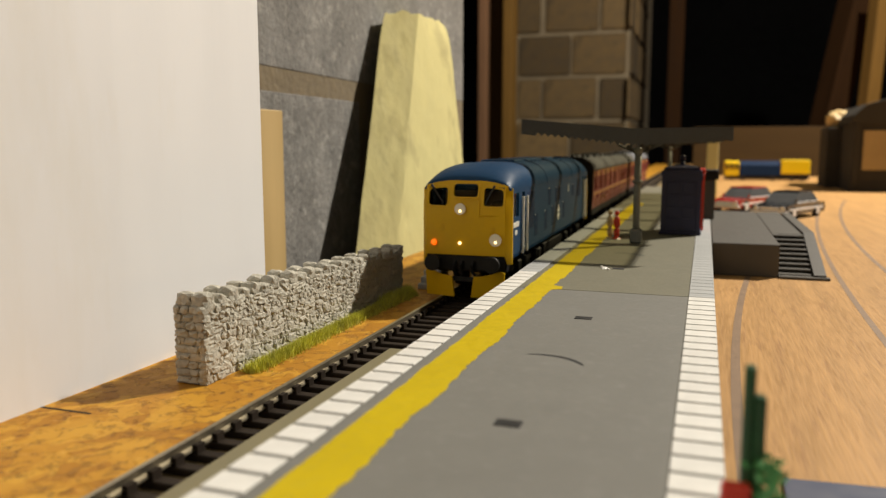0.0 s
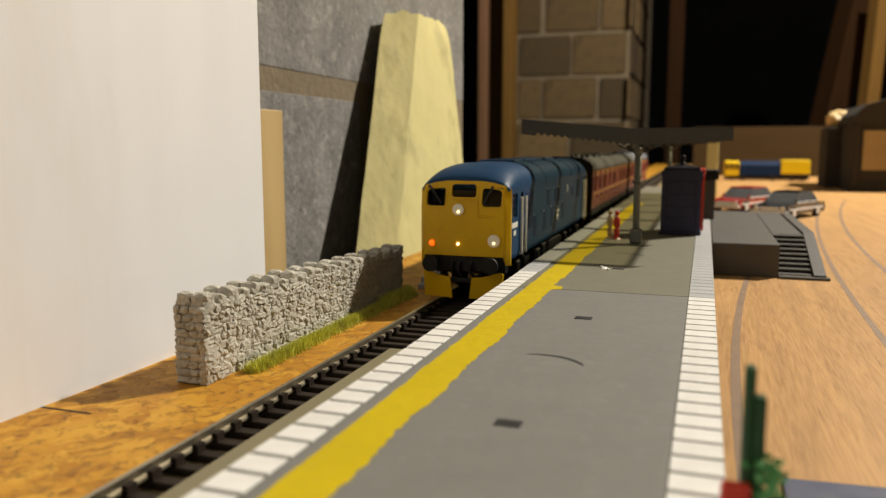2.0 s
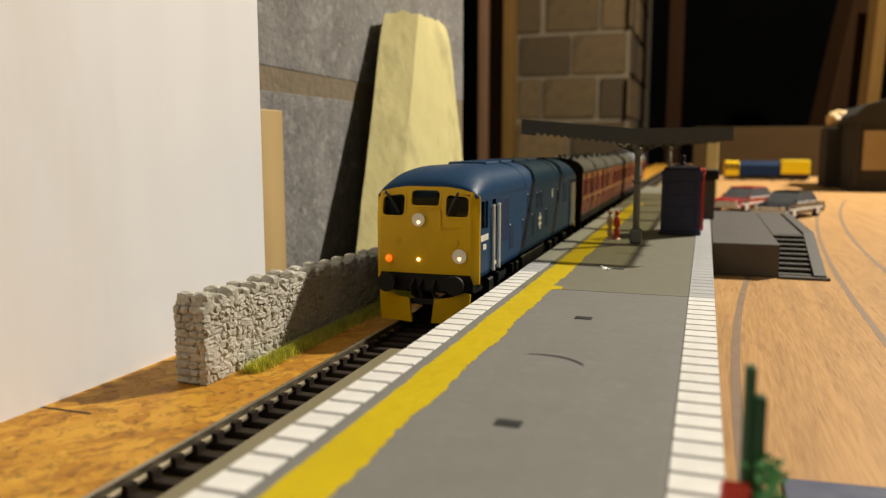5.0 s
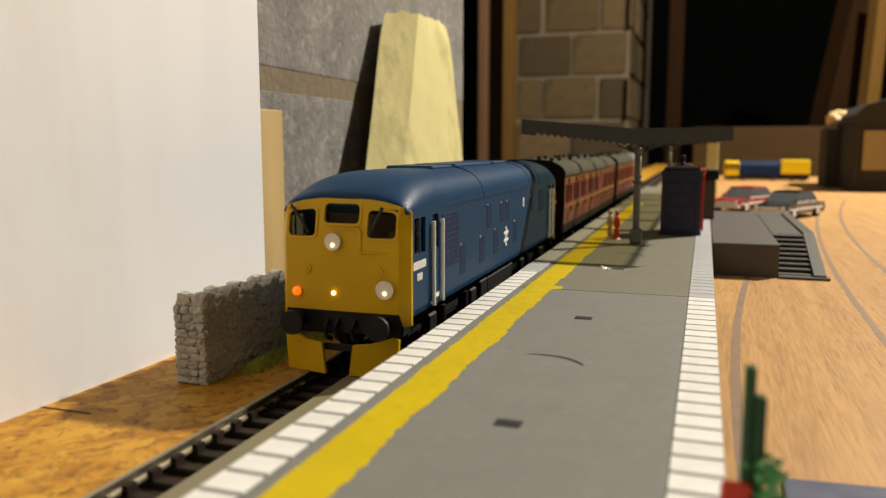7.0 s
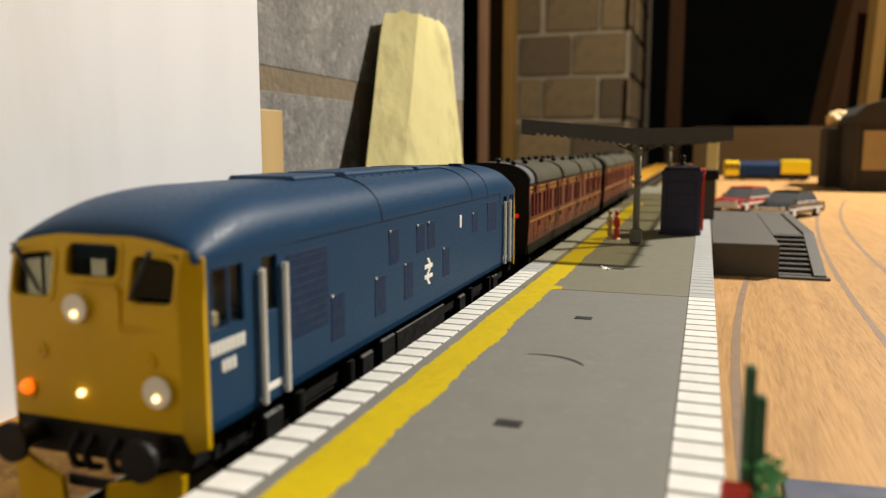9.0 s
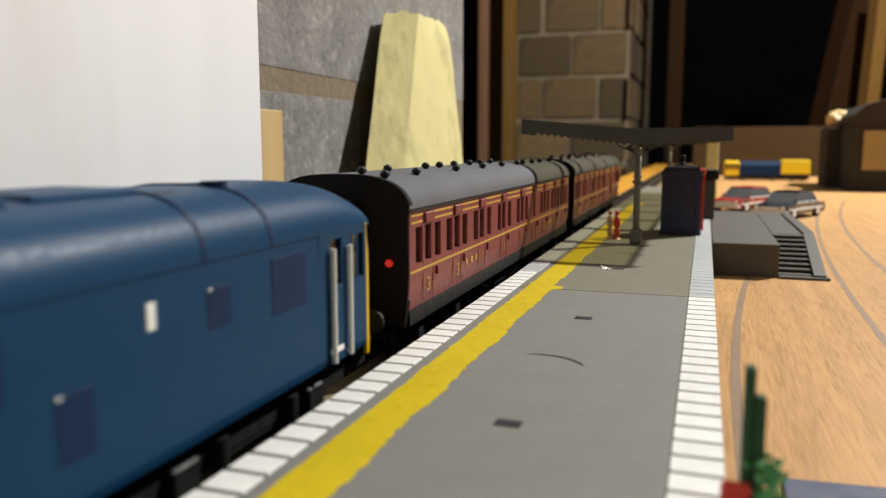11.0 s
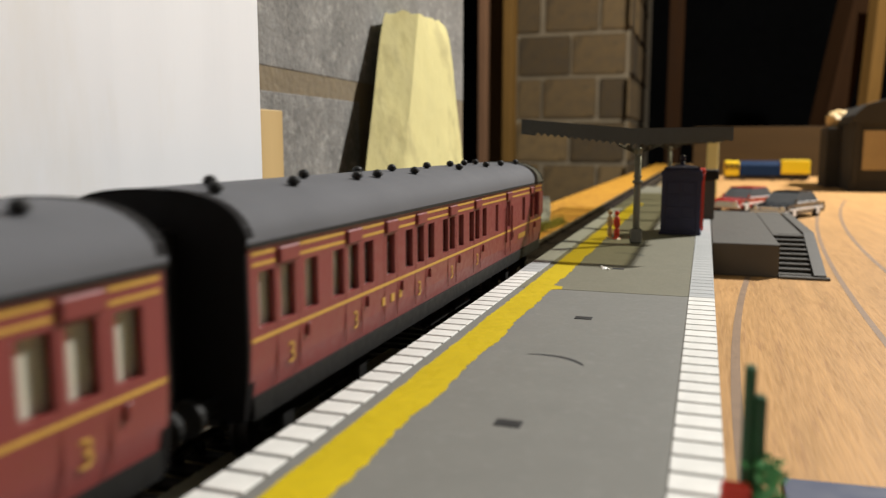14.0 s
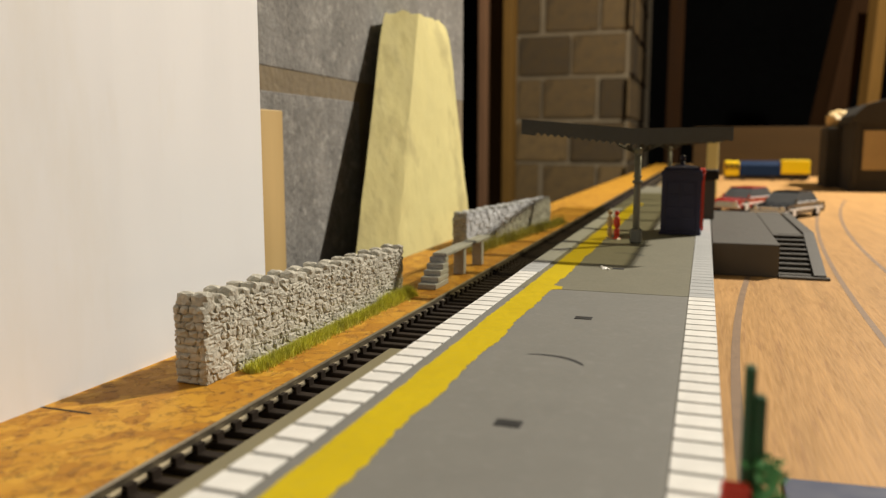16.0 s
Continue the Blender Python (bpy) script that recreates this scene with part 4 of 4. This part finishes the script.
def stone_wall(name, lab, x0, y0, x1, y1, h, th, material, seed, rows_n, split, h2=None):
    d = Vector((x1 - x0, y1 - y0))
    Ln = d.length
    h2 = h2 or h
    T = thing(name, lab, "wall", x0, y0, BASE, math.degrees(math.atan2(-d.x, d.y)))
    rng = random.Random(seed)
    hb = h * 0.86
    part("core", box(-th / 2 + 0.35, th / 2 - 0.35, 0.5, Ln - 0.5, -0.1, hb - 0.2), material, T)
    rh = hb / rows_n
    cells, rest = [], bmesh.new()
    for r in range(rows_n):
        y = rng.uniform(-1.5, 0)
        while y < Ln:
            ln = rng.choice((0.7, 0.9, 1.1, 1.4, 1.9, 2.4)) * rh * rng.uniform(0.85, 1.15)
            ya, yb = max(0, y), min(Ln, y + ln)
            y += ln
            if yb - ya > 0.5:
                zc = (r + 0.5) * rh + rng.uniform(-0.22, 0.22) * rh
                for s in (-1, 1):
                    cells.append((s, (ya + yb) / 2, zc, (yb - ya) / 2, rh * rng.uniform(0.42, 0.68)))
    near = sorted((c for c in cells if c[0] > 0), key=lambda c: c[1])
    for i, c in enumerate(near):
        bm = bmesh.new() if i < split else rest
        rock(bm, (th / 2 - 0.85 + rng.uniform(-0.25, 0.2), c[1], max(c[2], c[4] * 0.8)), (1.0, c[3] * 1.08, c[4] * 1.1), rng)
        if i < split:
            part("stone", bm, material, T)
    for c in cells:
        if c[0] < 0:
            rock(rest, (-th / 2 + 0.75, c[1], max(c[2], c[4] * 0.8)), (1.1, c[3] * 1.04, c[4]), rng)
    for r in range(rows_n):
        x = -th / 2
        while x < th / 2 - 0.8:
            wd = rng.uniform(1.6, 4.2)
            xb = min(th / 2, x + wd)
            for ye in (0.75, Ln - 0.75):
                rock(rest, ((x + xb) / 2, ye + rng.uniform(-0.2, 0.2), (r + 0.5) * rh), ((xb - x) / 2 * 1.03, 1.1, rh * rng.uniform(0.45, 0.6)), rng)
            x = xb
    tagged(part("rubble", rest, material, T, "rough grey rubble stonework"), kind="stuff")
    y = 0
    while y < Ln - 1.5:
        ln = rng.uniform(4.6, 5.8)
        hh = h + rng.uniform(-0.5, 0.2) - (1.1 if len(T.children) % 2 else 0)
        bm = bmesh.new()
        for sx in (-1, 1):
            rock(bm, (sx * th * 0.25, y + ln / 2, (hb + hh) / 2 - 0.4), (th * 0.255, ln * 0.42, (hh - hb) / 2 + 0.6), rng, 0.1, 0.96)
        part("coping_stone", bm, material, T)
        y += ln
    for o in T.children:
        for v in o.data.vertices:
            v.co.z *= 1 + (h2 / h - 1) * v.co.y * 1000 / Ln
    return T


def grass_strip(name, lab, x0, y0, x1, y1, wd, n, h, material, seed):
    rng = random.Random(seed)
    bm = bmesh.new()
    for i in range(n):
        f = rng.random()
        x = x0 + (x1 - x0) * f + rng.gauss(0, wd * 0.42)
        y = y0 + (y1 - y0) * f + rng.uniform(-1, 1)
        z = BASE - 0.1
        hh = h * rng.uniform(0.35, 1.1) * (1 - min(0.75, abs(x - x0 - (x1 - x0) * f) / (wd * 2)))
        a = rng.uniform(0, 6.28)
        lean = rng.uniform(0, 0.7) * hh
        b = rng.uniform(0.08, 0.17)
        dx, dy = math.cos(a), math.sin(a)
        v = [bm.verts.new(q) for q in ((x - dy * b, y + dx * b, z), (x + dy * b, y - dx * b, z), (x + dx * lean, y + dy * lean, z + hh))]
        bm.faces.new(v)
    return tagged(part(name, bm, material), lab, "grass", kind="stuff")


stone_wall("stone_wall", "grey cast rubble stone wall with upright coping", -35.0, 157, -34.2, 286.5, 22.9, 8.8, "stone", 4, 10, 290, 19.2)
grass_strip("grass_verge", "tuft strip of green static grass under the wall", -26.8, 170, -26.2, 276, 3.4, 15000, 3.4, "grass", 5)
grass_strip("grass_tuft", "dense green grass tuft at the wall's end", -26.5, 258, -25.5, 284, 3.6, 4200, 5.2, "grass", 6)
stone_wall("field_wall", "blue-grey cast stone wall further along the line", -49, 425, -29, 575, 21.0, 9.0, "stone2", 9, 6, 120)
grass_strip("grass_verge", "pale green static grass beside the far wall", -36, 410, -18, 590, 5.5, 5200, 8.0, "drygrass", 7)


def build_stile():
    T = thing("stone_stile", "unfinished grey stone steps with a plank on two piers", "steps", -22.8, 296, BASE)
    for i in range(5):
        z = i * 2.4
        part("step", box(-4.2 + 0.2 * i, 3.8, i * 3.1, 17, z, z + 2.3, 0.3), "stone2", T)
    part("plank", box(-2.2, 4.0, 13, 84, 12.0, 13.6, 0.3), "stone2", T, "flat grey stone slab")
    for y in (42, 72):
        part("pier", box(-1.5, 3.4, y - 2, y + 2.5, 0, 12.0, 0.4), "stone2", T, "brownish stone pier")
    return T


build_stile()


# ---- far model things ----
def build_car(name, lab, x, y, rz, paint):
    C = thing(name, lab, "car", x, y, BASE - 0.2, rz, group="parked model cars")
    C.scale = (1.32, 1.32, 1.32)
    w = 11
    prof = [(0, 3), (0, 7.4), (1.0, 8.6), (15, 9.4), (22, 9.8), (46, 9.8), (56, 8.8), (57, 7.4), (57, 3)]
    bm = loft([[(x2 * k, y2, z2) for y2, z2 in prof] for x2, k in ((-w, 0.94), (-w, 1), (w, 1), (w, 0.94))])
    part("body", bm, paint, C)
    part("cabin", loft([[(sx * a, yy, z) for sx, yy in ((-1, y0), (1, y0), (1, y1), (-1, y1))] for a, y0, y1, z in ((10, 14.5, 49, 9.5), (8.4, 22, 43, 15.6), (7.6, 24, 41, 16.2))]), "carpane", C, "pale glazed cabin")
    part("roof", box(-8.2, 8.2, 22.5, 42.5, 15.7, 16.5, 0.3), paint, C)
    part("bumper", box(-11.2, 11.2, -1.6, 0.6, 3.4, 5.6, 0.4), "chrome", C)
    for s in (-1, 1):
        part("side_trim", box(s * 11 - 0.25, s * 11 + 0.25, 3, 54, 5.6, 6.6, 0.1), "chrome", C)
        part("window_trim", box(s * 9.8 - 0.3, s * 9.8 + 0.3, 17, 47, 9.6, 10.3, 0.1), "chrome", C)
    part("grille", box(-6, 6, -0.4, 0.2, 5.6, 7.6, 0.1), "chrome", C)
    for s in (-1, 1):
        part("headlight", cyl((s * 8.2, -0.6, 6.6), (s * 8.2, 0.3, 6.6), 1.5), "ivory", C)
        part("window_pillar", box(s * 9.3 - 0.4, s * 9.3 + 0.4, 15, 16, 9.4, 12, 0.1), paint, C)
        for yy in (10, 46):
            ww = part("wheel", cyl((s * 8.6, yy, 4), (s * 11.1, yy, 4), 4.0, n=20), "rubber", C)
            part("hub", cyl((s * 11.1, yy, 4), (s * 11.3, yy, 4), 2.2, n=14), "chrome", ww)
    return C


build_car("parked_car", "black model saloon car with silver trim", 134, 672, -28, "carblack")
build_car("parked_car", "red model saloon car with silver trim", 101, 730, -30, "carred")


def build_far_loco():
    T = thing("shunting_locomotive", "blue and yellow model locomotive at the rear board", "locomotive", 182, 1430, BASE)
    part("body", prism([(-14, 9), (14, 9), (14, 26), (9, 33), (-9, 33), (-14, 26)], -42, 22, "x"), "blue2", T)
    part("cab_end", box(-67, -42.3, -14, 14, 7, 33, 2.5), "yplast", T, "yellow cab end")
    for x in (-62, -54.5, -47):
        part("cab_window", box(x - 2.6, x + 2.6, -14.6, -13.8, 20, 28, 0.3), "pane", T)
    part("container", box(22.3, 67, -14, 14, 12, 35, 1), "yplast", T, "bright yellow plastic box")
    part("chassis", box(-66, 66, -12, 12, 2, 9.2, 1), "black", T)
    for x in (-54, -36, 10, 40, 56):
        part("wheel", cyl((x, -12.5, 4.5), (x, -10, 4.5), 4.5, n=16), "tyre", T)
    return T


build_far_loco()


def build_shed():
    T = thing("goods_shed", "grey plastic model goods shed with cream boarded opening", "building", 262, 1118, BASE)
    part("wall", box(0, 190, 0, 230, -0.1, 88, 0.8), "shed", T, "grey shed walls")
    part("roof", prism([(-4, 87), (0, 98), (12, 110), (60, 124), (130, 124), (194, 87)], -4, 234), "shed", T, "grey arched shed roof")
    part("plinth", box(-2, 192, -2, 0.5, -0.1, 12, 0.5), "shed", T)
    for x in (1, 58):
        part("pilaster", box(x, x + 7, -3, 0.5, 0, 87, 0.5), "shed", T)
    op = part("boarded_opening", box(12, 58, -1.0, 0.4, 28, 78, 0.4), "shedlight", T, "cream boarded opening")
    for k in range(9):
        part("board", box(12.4, 57.6, -1.8, -1.0, 28.5 + k * 5.5, 33.4 + k * 5.5, 0.2), "shedlight", op)
    return T


build_shed()
lump = bmesh.new()
bmesh.ops.create_icosphere(lump, subdivisions=3, radius=16)
for v in lump.verts:
    v.co *= 1 + 0.3 * noise.noise(v.co * 0.09)
    v.co.z = v.co.z * 0.8
stand = thing("side_block", "dark block carrying a pale foam lump", "block", 258, 1240, BASE)
part("block", box(-14, 30, -30, 40, -0.1, 84, 1), "shed", stand)
lo = tagged(part("foam_lump", lump, "beige"), "small pale foam lump on the dark block", "foam block")
at(lo, 262, 1240, BASE + 96)


def build_figure(x, y, lab, m):
    bm = bmesh.new()
    ball(bm, (0, 0, 3), 1.4, 2.2)
    ball(bm, (0, 0, 8), 1.7, 1.9)
    ball(bm, (0, 0, 12.4), 1.25)
    cy(bm, (0, 0, -0.05), (0, 0, 0.4), 2.0)
    o = tagged(part("miniature_figurine", bm, m, None, "", True), lab, "figurine", "figurines on the platform")
    return at(o, x, y, PLAT - 0.3)


build_figure(41.2, 380, "cream painted plain miniature figurine on the platform", "skin")
build_figure(44.8, 376.5, "red painted plain miniature figurine on the platform", "red")


def build_signal():
    T = thing("foreground_plant_stake", "green stepped stake with leaf flock on a red base", "model plant", 90.2, 97, BASE)
    part("stake", box(-1.0, 0.3, -1, 1, 0, 32.8, 0.3), "green", T)
    part("stake_sleeve", box(0.2, 1.6, -1, 1, 0, 29.2, 0.3), "green", T)
    part("base_block", box(-3.2, 0.2, -4, -1.2, 0, 18.8, 0.4), "red", T, "small red block")
    bm = bmesh.new()
    rng = random.Random(2)
    for i in range(260):
        p = Vector((2.0 + rng.gauss(0, 0.9), rng.gauss(-1.5, 1.2), rng.uniform(8, 22)))
        d = Vector((rng.gauss(0, 1), rng.gauss(0, 1), rng.gauss(0, 1))).normalized()
        e = d.orthogonal().normalized()
        v = [bm.verts.new(p + q) for q in (d * 0.8, e * 0.4, -d * 0.8, -e * 0.4)]
        bm.faces.new(v)
    part("leaf_flock", bm, "lgreen", T, "leaf green foliage flock")
    return T


build_signal()
tagged(part("card_sheet", prism([(96, -40), (300, -60), (300, 152), (190, 150), (99, 143)], BASE - 0.2, BASE + 0.6, "z"), "navy"), "slate blue card sheet on the plywood", "card")



def build_red_box():
    T = thing("telephone_box", "bright red telephone box behind the blue box", "telephone box", 78, 432, PLAT - 0.3)
    part("body", box(-6, 6, -6, 6, 0, 30, 0.4), "red", T)
    part("roof", box(-6.4, 6.4, -6.4, 6.4, 30, 32.6, 1.2, 2), "red", T)
    for k in range(6):
        part("window_pane", box(5.9, 6.1, -4.2, 4.2, 5 + k * 3.8, 8.2 + k * 3.8, 0.05), "pane", T)
    return T


build_red_box()
kiosk = thing("platform_bin", "small dark hut on the far platform", "kiosk", 86, 500, PLAT - 0.3)
part("body", box(-4, 4, -6, 6, 0, 24, 0.5), "dgrey", kiosk)
part("roof", box(-5.4, 6, -8, 8, 24, 30, 1.5, 2), "black", kiosk)
pole = thing("timber_upright", "olive yellow upright timber behind the platform", "upright", 91, 900, BASE)
part("upright", box(-6, 6, -5, 5, 0, 74, 0.6), "foam", pole)

for x, y, r in ((45.5, 376, 1.3), (50.5, 283, 1.0), (52, 281, 0.6), (49.2, 286, 0.5)):
    bm = bmesh.new()
    rock(bm, (0, 0, 0.1), (r, r * 1.4, 0.35), random.Random(int(y)), 0.4, 0.2)
    at(tagged(part("glue_blob", bm, "ivory"), "small dried pale glue blob on the platform", "glue blob", "glue blobs"), x, y, PLAT - 0.25)

# pencilled lines on the plywood
def pencil(pts, wd):
    bm = bmesh.new()
    prev = None
    for i, (x, y) in enumerate(pts):
        a = Vector(pts[min(i + 1, len(pts) - 1)]) - Vector(pts[max(i - 1, 0)])
        nrm = Vector((-a.y, a.x)).normalized() * wd / 2
        cur = [bm.verts.new((x + s * nrm.x, y + s * nrm.y, BASE - 0.15)) for s in (1, -1)]
        if prev:
            bm.faces.new((prev[0], prev[1], cur[1], cur[0]))
        prev = cur
    part("pencil_mark", bm, "pencil", g, "dark drawn track line")


pencil([(92.6 + 0.00009 * max(0, k * 20 - 150) ** 2 * 2.6, k * 20) for k in range(4, 26)], 2.4)
pencil([(137 + 0.00012 * (k * 20 - 230) ** 2 * (-1 if k * 20 < 230 else 1) + (k * 20 - 230) * 0.02, k * 20) for k in range(8, 40)], 2.2)
pencil([(165 + 0.00016 * (k * 20 - 300) ** 2, k * 20) for k in range(20, 48)], 2.2)

# ---- repeated pieces of the setting ----
tl, tr, ts = tile_mesh(6.5, 5.35, 0.4), tile_mesh(7.2, 5.35, 0.4), tile_mesh(7.2, 5.8, 0.37)
for me, mm in ((tl, "white"), (tr, "white"), (ts, "lgrey")):
    me.materials.append(M[mm])
for k in range(-18, 90):
    y = 3.1 + k * 6.2
    white = y < 265
    o = new("edge_slab", tl if white else ts)
    o.parent = pf
    o.matrix_basis = pose(0.02605, y / 1000, (PLAT - 0.36) / 1000)
    o = new("edge_slab", tr if y < 237 else ts)
    o.parent = pf
    o.matrix_basis = pose(0.0843, y / 1000, (PLAT - 0.36) / 1000)

sl_bm = box(-10.4, 15.5, -1.45, 1.45, BASE - 1.7, -4.2, 0.25)
for s in (-1, 1):
    for e in (-1, 1):
        bx(sl_bm, s * 8.6 + e * 1.25 - 0.6, s * 8.6 + e * 1.25 + 0.6, -1.2, 1.2, -4.3, -2.4)
sl_mesh = part("sleeper", sl_bm, "sleeper", track).data
for k in range(-14, 286):
    if k == 0:
        continue
    o = new("sleeper", sl_mesh)
    o.parent = track
    o.matrix_basis = pose(0, k * 0.0064, 0)

# breeze blocks proud of the mortar
rng = random.Random(12)
bl = box(0, 1.6, 0, 440, 0, 215, 0.4)
blk = part("block", bl, "block", bw)
at(blk, -115.25, 200, 92)
for r in range(-3, 5):
    for k in range(-2, 2):
        y0 = 200 + 451 * k - (210 if r % 2 else 0)
        if (r == 0 and k == 0) or y0 > 300:
            continue
        o = new("block", blk.data)
        o.parent = bw
        at(o, -115.25 + rng.uniform(-.12, .12), y0, 92 + r * 226.5)

bk = part("brick", box(-93, 93, -6, 0, 0, 138, 6), "brick", pier)
at(bk, -480, 2810, 0)
bs = part("brick", box(0, 6, -95, 95, 0, 138, 6), "brick", pier)
at(bs, -180, 2912, 0)
for r in range(-6, 12):
    for xx, sx in (((-480, 1), (-283, 1)) if r % 2 == 0 else ((-533, 0.45), (-381, 1), (-233, 0.5))):
        if r == 0 and xx == -480:
            continue
        o = new("brick", bk.data)
        o.parent = pier
        at(o, xx + rng.uniform(-3, 3), 2810 + rng.uniform(-4, 3), r * 152 + rng.uniform(-3, 3))
        o.scale = (sx, 1, 1)
    for k in range(4):
        if r == 0 and k == 0:
            continue
        o = new("brick", bs.data)
        o.parent = pier
        at(o, -180 + rng.uniform(-3, 3), 2910 + k * 200 - (40 if r % 2 else 0), r * 152)

# ---- the train's run ----
RUN = ((0.0, 280.2), (1.6, 280.0), (2.0, 277.8), (2.5, 274.6), (3.0, 270.4), (3.5, 264.6), (4.0, 257.0), (5.2, 231.0), (6.5, 193.2), (7.0, 175.8), (7.5, 158.8), (8.0, 140.2), (8.5, 118.8), (9.0, 93.6), (9.2, 83.0),
       (10.4, 11.0), (11.6, -94.0), (12.0, -131.1), (12.5, -180.9), (13.0, -235.0), (13.5, -291.3), (14.0, -353.2), (14.5, -423.2), (15.0, -492.5), (15.5, -560.6), (16.0, -628.5))


def run_at(t):
    """The train's place by a smooth curve through RUN."""
    n = len(RUN)
    i = max(j for j in range(n - 1) if RUN[j][0] <= t) if t < RUN[-1][0] else n - 2
    def slope(j):
        a, b = RUN[max(0, j - 1)], RUN[min(n - 1, j + 1)]
        return (b[1] - a[1]) / (b[0] - a[0])
    (t0, s0), (t1, s1) = RUN[i], RUN[i + 1]
    h = t1 - t0
    u = (t - t0) / h
    m0, m1 = slope(i) * h, slope(i + 1) * h
    return (2 * u ** 3 - 3 * u * u + 1) * s0 + (u ** 3 - 2 * u * u + u) * m0 + (3 * u * u - 2 * u ** 3) * s1 + (u ** 3 - u * u) * m1


def motions():
    ts = [k * 0.2 for k in range(81)]
    for ob, off in ((loco, 0.0), (coach1, 209.6), (coach2, 454.9)):
        walk(ob, [(t, pose(0, (run_at(t) + off) / 1000, 0)) for t in ts])
    tw = [k * 0.1 for k in range(161)]
    for ws in (loco_wheels, wheels1, wheels2):
        for w, y, r in ws:
            rows = []
            for t in tw:
                a = (run_at(t) - RUN[0][1]) / r
                rows.append((t, Matrix.Translation((0, y / 1000, (r - 1.2) / 1000)) @ Matrix.Rotation(-a, 4, "X")))
            walk(w, rows)


motions()
